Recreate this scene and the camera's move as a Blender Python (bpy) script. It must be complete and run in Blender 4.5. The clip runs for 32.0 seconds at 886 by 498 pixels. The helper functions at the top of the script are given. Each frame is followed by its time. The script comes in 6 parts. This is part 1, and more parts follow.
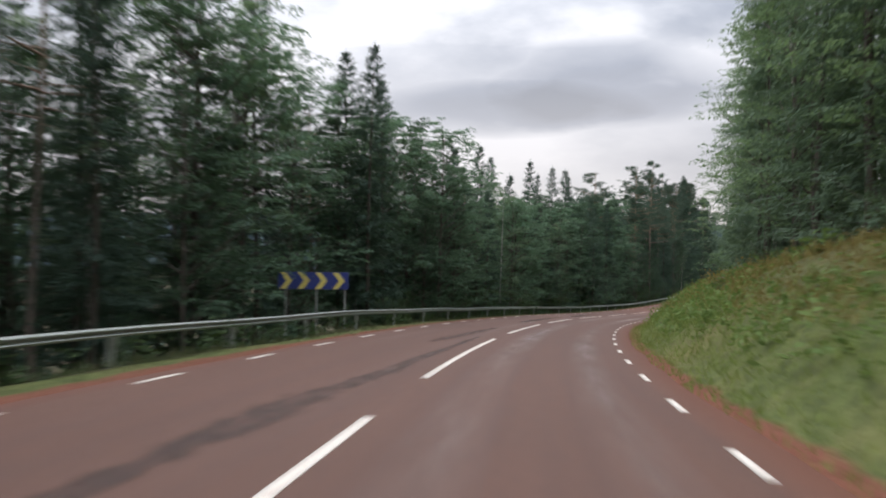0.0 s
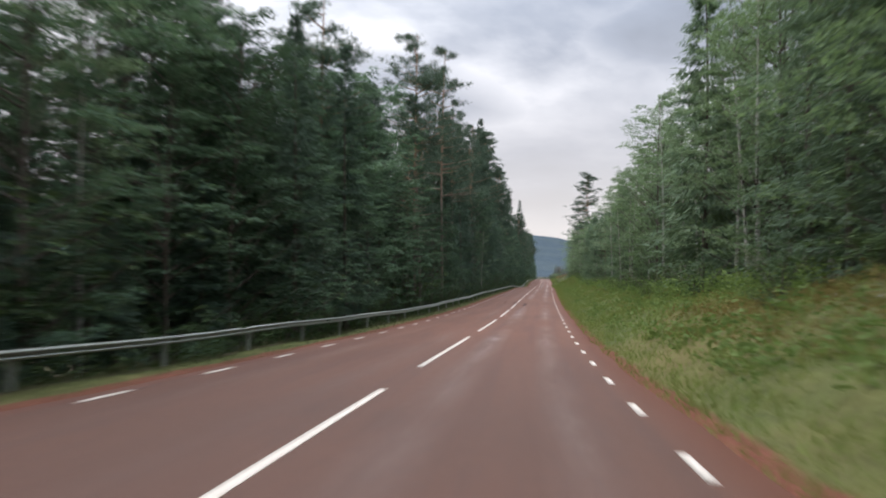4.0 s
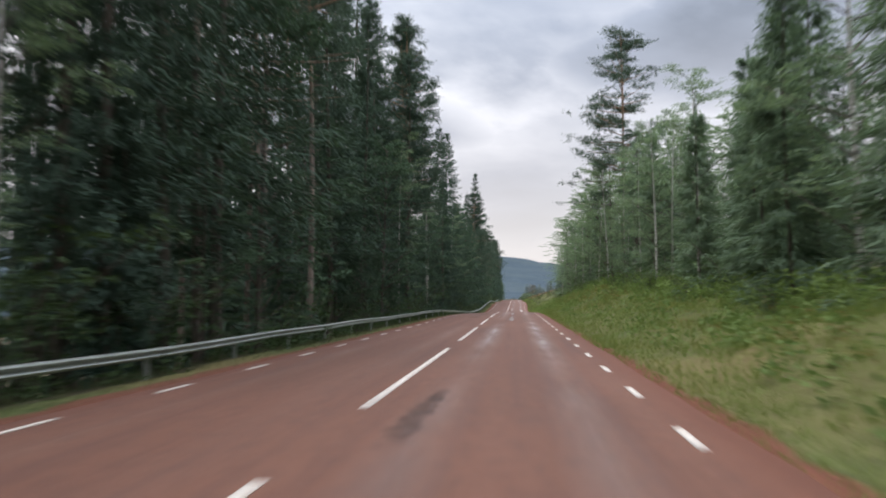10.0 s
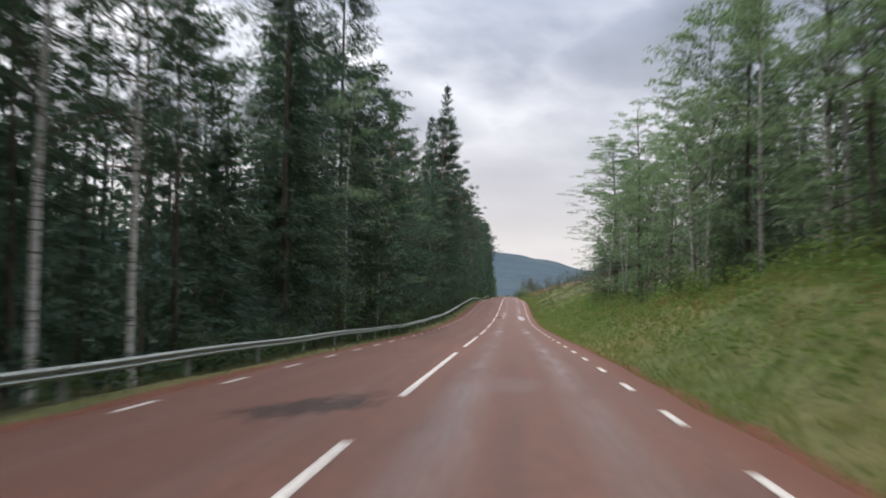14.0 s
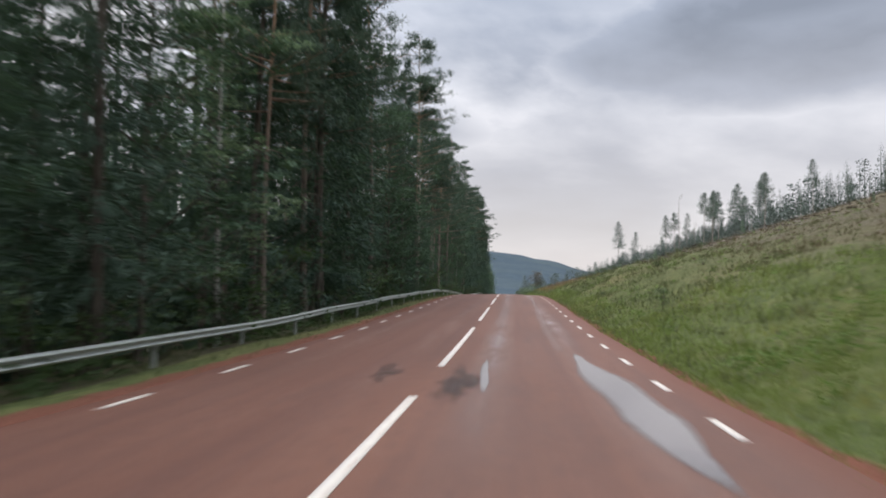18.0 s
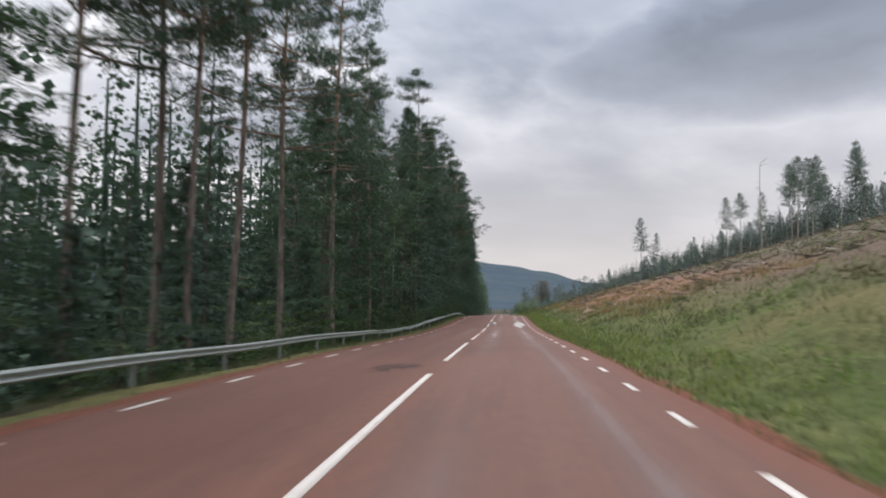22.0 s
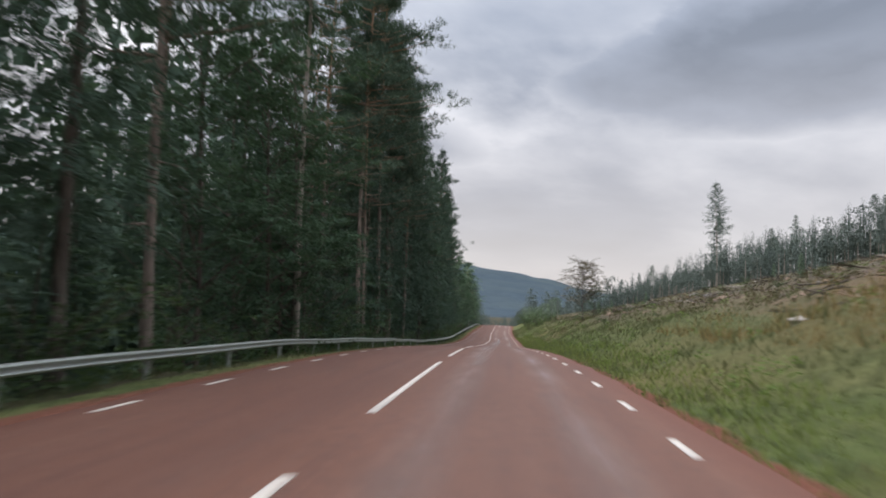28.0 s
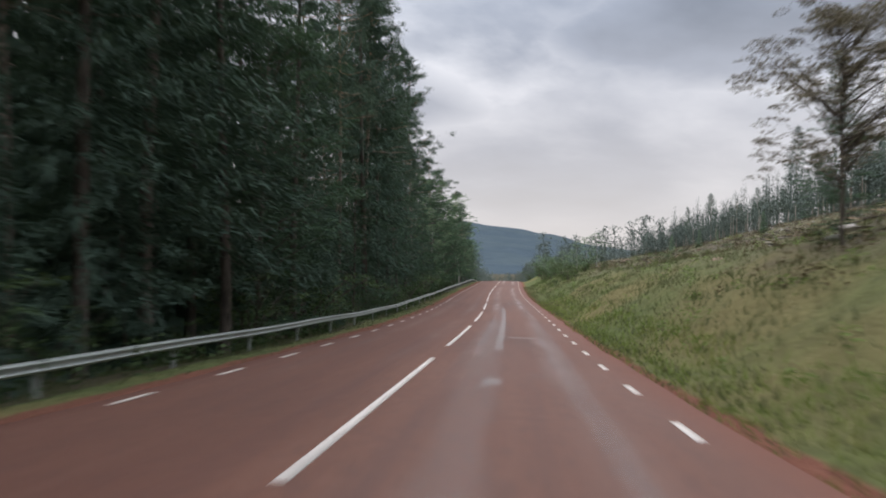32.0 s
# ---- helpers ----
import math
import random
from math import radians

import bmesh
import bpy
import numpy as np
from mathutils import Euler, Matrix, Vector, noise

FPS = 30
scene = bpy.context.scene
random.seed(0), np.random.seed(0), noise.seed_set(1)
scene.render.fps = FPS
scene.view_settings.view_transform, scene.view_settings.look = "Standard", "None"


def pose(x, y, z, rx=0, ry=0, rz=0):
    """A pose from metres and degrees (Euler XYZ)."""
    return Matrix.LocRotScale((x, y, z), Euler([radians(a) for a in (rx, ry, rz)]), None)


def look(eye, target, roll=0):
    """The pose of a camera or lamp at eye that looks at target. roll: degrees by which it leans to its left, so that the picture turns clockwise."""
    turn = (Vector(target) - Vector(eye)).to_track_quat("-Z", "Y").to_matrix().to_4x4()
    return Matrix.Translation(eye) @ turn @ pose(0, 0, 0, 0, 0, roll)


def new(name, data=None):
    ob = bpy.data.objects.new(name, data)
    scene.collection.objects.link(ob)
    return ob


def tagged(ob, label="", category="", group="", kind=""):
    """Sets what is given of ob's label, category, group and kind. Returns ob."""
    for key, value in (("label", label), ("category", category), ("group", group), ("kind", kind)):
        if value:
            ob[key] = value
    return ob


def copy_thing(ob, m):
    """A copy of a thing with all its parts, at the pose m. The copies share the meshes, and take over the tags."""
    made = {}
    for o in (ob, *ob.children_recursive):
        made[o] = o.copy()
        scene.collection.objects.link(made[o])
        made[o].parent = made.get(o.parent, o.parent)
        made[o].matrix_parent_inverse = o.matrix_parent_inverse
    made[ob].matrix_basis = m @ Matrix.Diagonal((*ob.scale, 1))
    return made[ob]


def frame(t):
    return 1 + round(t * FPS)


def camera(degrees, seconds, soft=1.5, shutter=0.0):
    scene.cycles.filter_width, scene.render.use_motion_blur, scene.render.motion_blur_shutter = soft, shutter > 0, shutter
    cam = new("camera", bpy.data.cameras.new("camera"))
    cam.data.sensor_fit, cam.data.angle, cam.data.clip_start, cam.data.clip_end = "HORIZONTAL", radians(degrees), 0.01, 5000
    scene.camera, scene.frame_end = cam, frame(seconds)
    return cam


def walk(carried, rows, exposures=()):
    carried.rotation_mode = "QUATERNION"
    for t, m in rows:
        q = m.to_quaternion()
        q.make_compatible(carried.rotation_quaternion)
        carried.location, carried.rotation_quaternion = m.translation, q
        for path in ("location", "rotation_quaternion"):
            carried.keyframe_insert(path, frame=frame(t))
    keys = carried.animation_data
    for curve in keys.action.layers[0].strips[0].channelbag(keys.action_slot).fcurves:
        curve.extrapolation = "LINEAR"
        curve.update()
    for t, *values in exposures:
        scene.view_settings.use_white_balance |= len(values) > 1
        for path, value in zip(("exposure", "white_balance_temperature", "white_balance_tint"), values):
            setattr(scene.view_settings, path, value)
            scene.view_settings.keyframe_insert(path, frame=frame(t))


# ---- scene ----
cam = camera(66.0, 32.0, soft=1.9, shutter=0.55)

# seconds, place in metres, turn in degrees
PATH = [
    (0.0, 1.90, 14.74, 0.282, 89.80, -0.96, 1.85),
    (0.5, 2.56, 21.67, -0.187, 89.84, -0.69, -0.35),
    (1.0, 3.51, 28.56, -0.682, 89.84, -0.52, -2.86),
    (1.5, 4.75, 35.36, -1.198, 89.80, -0.53, -5.47),
    (2.0, 6.28, 42.18, -1.734, 89.74, -0.54, -7.98),
    (2.5, 8.11, 49.13, -2.294, 89.69, -0.33, -10.18),
    (3.0, 10.23, 56.06, -2.864, 89.73, -0.04, -12.48),
    (3.5, 12.59, 62.91, -3.419, 90.01, 0.01, -14.62),
    (4.0, 15.20, 69.70, -3.955, 90.54, -0.05, -16.42),
    (4.5, 18.01, 76.44, -4.458, 91.11, -0.09, -17.68),
    (5.0, 20.96, 83.15, -4.923, 91.49, 0.02, -18.29),
    (5.5, 24.00, 89.84, -5.339, 91.40, 0.27, -18.78),
    (6.0, 27.11, 96.51, -5.705, 90.80, 0.66, -19.18),
    (6.5, 30.24, 103.31, -6.033, 91.44, 0.71, -19.30),
    (7.0, 33.39, 110.16, -6.328, 92.36, 0.62, -19.39),
    (7.5, 36.58, 116.99, -6.601, 92.62, 0.69, -19.53),
    (8.0, 39.75, 123.77, -6.849, 92.69, 0.77, -19.62),
    (8.5, 42.82, 130.36, -7.074, 92.62, 0.82, -19.42),
    (9.0, 45.86, 136.90, -7.290, 92.52, 0.82, -19.27),
    (9.5, 48.90, 143.47, -7.499, 92.50, 0.59, -19.13),
    (10.0, 51.97, 150.15, -7.710, 92.49, 0.30, -19.02),
    (10.5, 55.16, 157.10, -7.927, 92.53, 0.06, -19.15),
    (11.0, 58.36, 164.06, -8.148, 92.56, -0.22, -19.28),
    (11.5, 61.46, 170.80, -8.363, 92.44, -0.76, -19.40),
    (12.0, 64.50, 177.40, -8.570, 92.33, -1.31, -19.47),
    (12.5, 67.47, 183.79, -8.767, 92.37, -1.73, -19.63),
    (13.0, 70.46, 190.15, -8.964, 92.36, -1.84, -19.71),
    (13.5, 73.53, 196.67, -9.182, 92.30, -1.34, -19.67),
    (14.0, 76.63, 203.23, -9.435, 92.12, -0.74, -19.51),
    (14.5, 79.74, 209.81, -9.734, 91.77, -0.58, -19.34),
    (15.0, 82.86, 216.40, -10.087, 91.47, -0.68, -19.19),
    (15.5, 85.97, 223.00, -10.476, 91.26, -0.95, -19.09),
    (16.0, 89.02, 229.58, -10.874, 91.25, -1.23, -18.99),
    (16.5, 91.96, 236.12, -11.253, 91.31, -1.54, -19.08),
    (17.0, 94.81, 242.60, -11.599, 91.37, -1.83, -19.36),
    (17.5, 97.85, 249.21, -11.913, 91.66, -1.46, -19.46),
    (18.0, 100.96, 255.85, -12.172, 92.21, -0.96, -19.52),
    (18.5, 104.05, 262.47, -12.354, 92.93, -0.83, -19.69),
    (19.0, 107.15, 269.01, -12.447, 93.72, -0.80, -19.87),
    (19.5, 110.23, 275.42, -12.468, 94.38, -0.69, -19.96),
    (20.0, 113.28, 281.75, -12.441, 94.69, -0.64, -20.06),
    (20.5, 116.31, 288.06, -12.400, 94.65, -0.59, -20.18),
    (21.0, 119.31, 294.30, -12.380, 94.35, -0.49, -20.20),
    (21.5, 122.26, 300.41, -12.398, 93.82, -0.37, -19.94),
    (22.0, 125.15, 306.47, -12.471, 93.31, -0.28, -19.75),
    (22.5, 127.94, 312.48, -12.598, 92.92, -0.40, -19.73),
    (23.0, 130.72, 318.51, -12.775, 92.65, -0.60, -19.68),
    (23.5, 133.57, 324.68, -12.999, 92.34, -0.72, -19.68),
    (24.0, 136.41, 330.85, -13.253, 92.06, -0.85, -19.67),
    (24.5, 139.21, 336.89, -13.513, 92.11, -0.91, -19.67),
    (25.0, 141.98, 342.86, -13.757, 92.30, -0.98, -19.70),
    (25.5, 144.77, 348.83, -13.961, 92.60, -0.95, -19.76),
    (26.0, 147.56, 354.76, -14.120, 92.92, -0.76, -19.75),
    (26.5, 150.34, 360.66, -14.232, 93.14, -0.62, -19.76),
    (27.0, 153.13, 366.50, -14.317, 93.33, -0.69, -19.81),
    (27.5, 155.91, 372.27, -14.397, 93.41, -1.07, -19.76),
    (28.0, 158.68, 377.99, -14.491, 93.80, -1.81, -19.70),
    (28.5, 161.44, 383.84, -14.620, 93.22, -1.08, -19.34),
    (29.0, 164.16, 389.77, -14.798, 92.58, 0.02, -18.95),
    (29.5, 166.84, 395.68, -15.045, 92.07, 0.43, -18.90),
    (30.0, 169.48, 401.56, -15.362, 91.47, 0.56, -19.02),
    (30.5, 172.07, 407.35, -15.737, 90.75, 0.38, -19.16),
    (31.0, 174.67, 413.12, -16.153, 90.15, 0.10, -19.29),
    (31.5, 177.30, 418.96, -16.590, 90.17, -0.09, -19.27),
    (32.0, 179.94, 424.81, -17.029, 90.39, -0.23, -19.43),
]
walk(cam, [(r[0], pose(*r[1:])) for r in PATH], [(0.0, 0.02), (3.0, 0.10), (6.0, 0.18), (13.0, 0.13), (18.0, -0.02), (24.0, -0.14), (32.0, -0.10)])

# ---- light ----
world = bpy.data.worlds.new("overcast_sky")
scene.world = world
world.use_nodes = True
wn, wl = world.node_tree.nodes, world.node_tree.links
wn.clear()


def wnode(kind, **props):
    n = wn.new(kind)
    for key, value in props.items():
        if key == "operation":
            n.operation = value
        elif key == "blend":
            n.blend_type, n.data_type = value, "RGBA"
    return n


def wmath(op, a, b=0.0, clamp=False):
    n = wnode("ShaderNodeMath", operation=op)
    n.use_clamp = clamp
    for i, v in enumerate((a, b)):
        if isinstance(v, (int, float)):
            n.inputs[i].default_value = v
        else:
            wl.new(v, n.inputs[i])
    return n.outputs[0]


w_coord = wnode("ShaderNodeTexCoord")
w_sep = wnode("ShaderNodeSeparateXYZ")
wl.new(w_coord.outputs["Generated"], w_sep.inputs[0])
w_up = wmath("MAXIMUM", w_sep.outputs[2], 0.0)
w_lift = wmath("ADD", w_up, 0.30)
w_flat = wnode("ShaderNodeCombineXYZ")
w_flat_parts = wmath("DIVIDE", w_sep.outputs[0], w_lift), wmath("DIVIDE", w_sep.outputs[1], w_lift)
wl.new(w_flat_parts[0], w_flat.inputs[0])
wl.new(w_flat_parts[1], w_flat.inputs[1])
w_map = wnode("ShaderNodeMapping")
w_map.inputs["Location"].default_value = (2.35, 0.9, 0.0)
w_map.inputs["Rotation"].default_value = (0, 0, 0.44)
w_map.inputs["Scale"].default_value = (0.8, 1.0, 1.0)
wl.new(w_flat.outputs[0], w_map.inputs[0])
w_noise = wnode("ShaderNodeTexNoise")
w_noise.inputs["Scale"].default_value = 1.05
w_noise.inputs["Detail"].default_value = 7.0
w_noise.inputs["Roughness"].default_value = 0.52
w_noise.inputs["Distortion"].default_value = 0.15
wl.new(w_map.outputs[0], w_noise.inputs["Vector"])


w_fine = wnode("ShaderNodeTexNoise")
w_fine.inputs["Scale"].default_value, w_fine.inputs["Detail"].default_value = 3.4, 6.0
wl.new(w_map.outputs[0], w_fine.inputs["Vector"])


def cloud_mass(az, el, long, deep, ragged=3.6):
    """A soft bank of cloud round a bearing and elevation: 1 inside, 0 outside, with a ragged rim."""
    a, r0 = radians(az), math.cos(radians(el)) / (math.sin(radians(el)) + 0.30)
    x, y = w_flat_parts
    out_ = wmath("ADD", wmath("MULTIPLY", x, math.sin(a)), wmath("MULTIPLY", y, math.cos(a)))
    side_ = wmath("SUBTRACT", wmath("MULTIPLY", x, math.cos(a)), wmath("MULTIPLY", y, math.sin(a)))
    d = wmath("ADD", wmath("POWER", wmath("DIVIDE", wmath("SUBTRACT", out_, r0), deep), 2.0), wmath("POWER", wmath("DIVIDE", side_, long), 2.0))
    torn = wmath("ADD", wmath("MULTIPLY", wmath("SUBTRACT", w_noise.outputs["Fac"], 0.5), ragged), wmath("MULTIPLY", wmath("SUBTRACT", w_fine.outputs["Fac"], 0.5), 2.2))
    return wmath("ADD", wmath("SUBTRACT", 0.9, d), torn, True)


w_tone = wmath("ADD", w_noise.outputs["Fac"], wmath("MULTIPLY", wmath("SUBTRACT", w_fine.outputs["Fac"], 0.5), 0.22))
for az, el, long, deep, shade in ((47, 18, 0.68, 0.32, -0.30), (2, 11.5, 0.40, 0.17, -0.22), (12, 13.0, 0.36, 0.24, -0.22), (24, 15.5, 0.28, 0.22, 0.13), (5, 19, 0.5, 0.15, 0.14), (36, 25, 0.5, 0.22, -0.12)):
    w_tone = wmath("ADD", w_tone, wmath("MULTIPLY", cloud_mass(az, el, long, deep), shade))
w_ramp = wnode("ShaderNodeValToRGB")
w_ramp.color_ramp.elements[0].position, w_ramp.color_ramp.elements[0].color = 0.22, (0.150, 0.168, 0.205, 1)
w_ramp.color_ramp.elements[1].position, w_ramp.color_ramp.elements[1].color = 0.66, (0.72, 0.715, 0.745, 1)
low_stop = w_ramp.color_ramp.elements.new(0.37)
low_stop.color = (0.235, 0.26, 0.315, 1)
mid_stop = w_ramp.color_ramp.elements.new(0.52)
mid_stop.color = (0.46, 0.475, 0.52, 1)
wl.new(w_tone, w_ramp.inputs[0])
# a paler rim of sky low over the land
w_rim = wmath("POWER", wmath("SUBTRACT", 1.0, wmath("MULTIPLY", w_up, 2.6), True), 1.7)
w_mix = wnode("ShaderNodeMix", blend="MIX")
wl.new(wmath("MULTIPLY", w_rim, 0.88), w_mix.inputs["Factor"])
wl.new(w_ramp.outputs["Color"], w_mix.inputs[6])
w_mix.inputs[7].default_value = (0.86, 0.80, 0.795, 1)
# an overcast sky is brighter overhead than near the horizon
w_gain = wmath("ADD", 1.0, wmath("MULTIPLY", wmath("POWER", w_up, 1.6), 4.2))
w_sky = wnode("ShaderNodeTexSky")
w_sky.sky_type, w_sky.sun_disc = "NISHITA", False
w_sky.sun_elevation, w_sky.sun_rotation = radians(65), radians(278)
w_skybg = wnode("ShaderNodeBackground")
w_skybg.inputs["Strength"].default_value = 0.012
wl.new(w_sky.outputs[0], w_skybg.inputs[0])
w_bg = wnode("ShaderNodeBackground")
wl.new(w_mix.outputs[2], w_bg.inputs[0])
wl.new(w_gain, w_bg.inputs[1])
w_add = wnode("ShaderNodeAddShader")
wl.new(w_skybg.outputs[0], w_add.inputs[0])
wl.new(w_bg.outputs[0], w_add.inputs[1])
w_out = wnode("ShaderNodeOutputWorld")
wl.new(w_add.outputs[0], w_out.inputs[0])

sun = new("sun", bpy.data.lights.new("sun", "SUN"))
sun.data.energy, sun.data.angle, sun.data.color = 2.0, radians(35), (1.0, 0.96, 0.9)
sun.matrix_world = look((0, 0, 60), (27, 4, 0))


# ---- materials ----
class Mat:
    """A node material with a few helpers for procedural colour, gloss and relief."""

    def __init__(self, name, rough=0.8, metal=0.0, coord="Object", spec=0.5):
        self.m = bpy.data.materials.new(name)
        self.m.use_nodes = True
        self.n, self.l = self.m.node_tree.nodes, self.m.node_tree.links
        self.b = self.n["Principled BSDF"]
        self.b.inputs["Roughness"].default_value = rough
        self.b.inputs["Metallic"].default_value = metal
        self.b.inputs["Specular IOR Level"].default_value = spec
        self.c = self.n.new("ShaderNodeTexCoord").outputs[coord]

    def vec(self, sx=1, sy=1, sz=1, source=None):
        p = self.n.new("ShaderNodeMapping")
        p.inputs["Scale"].default_value = (sx, sy, sz)
        self.l.new(source or self.c, p.inputs[0])
        return p.outputs[0]

    def noise(self, scale, detail=4, vec=None, rough=0.55):
        n = self.n.new("ShaderNodeTexNoise")
        n.inputs["Scale"].default_value, n.inputs["Detail"].default_value = scale, detail
        n.inputs["Roughness"].default_value = rough
        self.l.new(vec or self.c, n.inputs["Vector"])
        return n.outputs["Fac"]

    def ramp(self, fac, *stops):
        r = self.n.new("ShaderNodeValToRGB")
        e = r.color_ramp.elements
        while len(e) < len(stops):
            e.new(0.5)
        for k, (p, col) in enumerate(stops):
            e[k].position = p
            e[k].color = (*col, 1) if not isinstance(col, (int, float)) else (col, col, col, 1)
        self.l.new(fac, r.inputs[0])
        return r.outputs[0]

    def mix(self, fac, a, b, blend="MIX"):
        x = self.n.new("ShaderNodeMix")
        x.data_type, x.blend_type = "RGBA", blend
        for sock, v in ((x.inputs[0], fac), (x.inputs[6], a), (x.inputs[7], b)):
            if isinstance(v, (int, float)):
                sock.default_value = v
            elif isinstance(v, tuple):
                sock.default_value = (*v, 1)
            else:
                self.l.new(v, sock)
        return x.outputs[2]

    def math(self, op, a, b=0.0, clamp=False):
        x = self.n.new("ShaderNodeMath")
        x.operation, x.use_clamp = op, clamp
        for k, v in enumerate((a, b)):
            if isinstance(v, (int, float)):
                x.inputs[k].default_value = v
            else:
                self.l.new(v, x.inputs[k])
        return x.outputs[0]

    def random(self):
        return self.n.new("ShaderNodeObjectInfo").outputs["Random"]

    def island(self):
        return self.n.new("ShaderNodeNewGeometry").outputs["Random Per Island"]

    def attr(self, name):
        a = self.n.new("ShaderNodeAttribute")
        a.attribute_name = name
        return a.outputs["Fac"]

    def put(self, color=None, rough=None, height=None, strength=0.3, distance=0.02):
        for sock, v in (("Base Color", color), ("Roughness", rough)):
            if v is not None:
                self.l.new(v, self.b.inputs[sock]) if not isinstance(v, tuple) else setattr(self.b.inputs[sock], "default_value", (*v, 1))
        if height is not None:
            bump = self.n.new("ShaderNodeBump")
            bump.inputs["Strength"].default_value, bump.inputs["Distance"].default_value = strength, distance
            self.l.new(height, bump.inputs["Height"])
            self.l.new(bump.outputs[0], self.b.inputs["Normal"])
        return self.m


def leaf_material(name, dark, light, dry=None, translucent=0.25):
    a = Mat(name, 0.7, spec=0.12)
    # tone runs by clump and by tree, and only a little from leaf to leaf
    clump = a.ramp(a.noise(1.1, 3), (0.34, 0.0), (0.66, 1.0))
    per = a.math("ADD", a.math("MULTIPLY", clump, 0.40), a.math("ADD", a.math("MULTIPLY", a.island(), 0.24), a.math("MULTIPLY", a.random(), 0.36)))
    col = a.ramp(per, (0.1, dark), (0.9, light))
    if dry:
        col = a.mix(a.ramp(a.noise(0.9, 2), (0.55, 0.0), (0.75, 0.7)), col, dry)
    a.put(col)
    tr = a.n.new("ShaderNodeBsdfTranslucent")
    a.l.new(a.mix(0.6, col, (light[0] * 1.2, light[1] * 1.3, light[2] * 0.8)), tr.inputs[0])
    mx = a.n.new("ShaderNodeMixShader")
    mx.inputs[0].default_value = translucent
    a.l.new(a.b.outputs[0], mx.inputs[1])
    a.l.new(tr.outputs[0], mx.inputs[2])
    a.l.new(mx.outputs[0], a.n["Material Output"].inputs[0])
    return a.m


M_SPRUCE = leaf_material("spruce_needles", (0.034, 0.060, 0.048), (0.096, 0.146, 0.108), translucent=0.18)
M_PINE = leaf_material("pine_needles", (0.037, 0.062, 0.050), (0.098, 0.142, 0.102), translucent=0.18)
M_BIRCH = leaf_material("birch_leaves", (0.110, 0.160, 0.108), (0.215, 0.290, 0.190), translucent=0.42)
M_ALDER = leaf_material("alder_leaves", (0.036, 0.068, 0.046), (0.096, 0.154, 0.096), translucent=0.25)
# alder leaves lightened: light falling on the leafy row is in the colour
M_LIT_ALDER = leaf_material("sallow_leaves", (0.072, 0.128, 0.092), (0.172, 0.262, 0.178), translucent=0.35)
M_SHRUB = leaf_material("shrub_leaves", (0.034, 0.062, 0.029), (0.094, 0.140, 0.058), translucent=0.25)
M_GRASS = leaf_material("grass_blades", (0.114, 0.158, 0.046), (0.215, 0.265, 0.085), dry=(0.32, 0.26, 0.10), translucent=0.3)
M_WEED = leaf_material("weed_leaves", (0.090, 0.150, 0.046), (0.185, 0.255, 0.085), translucent=0.4)
M_RUST = leaf_material("bilberry_scrub", (0.110, 0.100, 0.038), (0.265, 0.200, 0.080), translucent=0.25)
# lit copy of the spruce green, for young trees on the brighter right
M_LIT_YOUNG = leaf_material("young_spruce_needles", (0.095, 0.145, 0.105), (0.190, 0.262, 0.178), translucent=0.3)
M_SPARSE = leaf_material("thin_birch_leaves", (0.115, 0.100, 0.076), (0.210, 0.180, 0.140), translucent=0.2)
# leaf green shifted paler and bluer, with windscreen haze put into it
M_LUSH = leaf_material("lush_leaves", (0.118, 0.180, 0.108), (0.195, 0.275, 0.158), translucent=0.45)
# spruce green lightened again: the stronger light above the bank is in the colour
M_LIT_SPRUCE = leaf_material("sunlit_spruce_needles", (0.080, 0.125, 0.092), (0.160, 0.225, 0.155), translucent=0.3)
# needles on the ridge paler and greyer: rain haze mixed into the green
M_RIDGE_HAZE = leaf_material("ridge_needles", (0.100, 0.134, 0.118), (0.180, 0.222, 0.186), translucent=0.1)
M_ROUGH = leaf_material("rough_grass_blades", (0.076, 0.094, 0.046), (0.138, 0.148, 0.078), dry=(0.190, 0.150, 0.088), translucent=0.3)
M_HERB = leaf_material("herb_leaves", (0.060, 0.112, 0.036), (0.175, 0.245, 0.085), translucent=0.35)
M_GOLD = leaf_material("withered_bracken", (0.240, 0.165, 0.050), (0.430, 0.300, 0.095), translucent=0.3)
M_STRAW = leaf_material("straw_grass", (0.190, 0.135, 0.066), (0.330, 0.240, 0.125), translucent=0.3)
M_HEATH = leaf_material("dry_heath", (0.078, 0.072, 0.042), (0.165, 0.132, 0.082), translucent=0.2)
# distant woods, with the haze of distance painted into their greens
M_FAR_HAZE = leaf_material("far_woods", (0.090, 0.118, 0.106), (0.132, 0.160, 0.142), translucent=0.05)


def bark(name, low, high, scale=9.0, top=None):
    a = Mat(name, 0.9, spec=0.2)
    n = a.noise(scale, 6, a.vec(1, 1, 0.22))
    col = a.ramp(n, (0.35, low), (0.65, high))
    if top:
        g = a.n.new("ShaderNodeTexCoord").outputs["Generated"]
        s = a.n.new("ShaderNodeSeparateXYZ")
        a.l.new(g, s.inputs[0])
        col = a.mix(a.ramp(s.outputs[2], (0.38, 0.0), (0.72, 0.85)), col, top)
    return a.put(col, height=n, strength=0.7, distance=0.03)


M_BARK = bark("spruce_bark", (0.050, 0.043, 0.038), (0.15, 0.13, 0.11))
M_PBARK = bark("pine_bark", (0.090, 0.076, 0.066), (0.25, 0.205, 0.175), 7.0, (0.29, 0.180, 0.115))
M_PALEBARK = bark("pale_pine_bark", (0.20, 0.18, 0.155), (0.36, 0.325, 0.28), 7.0)
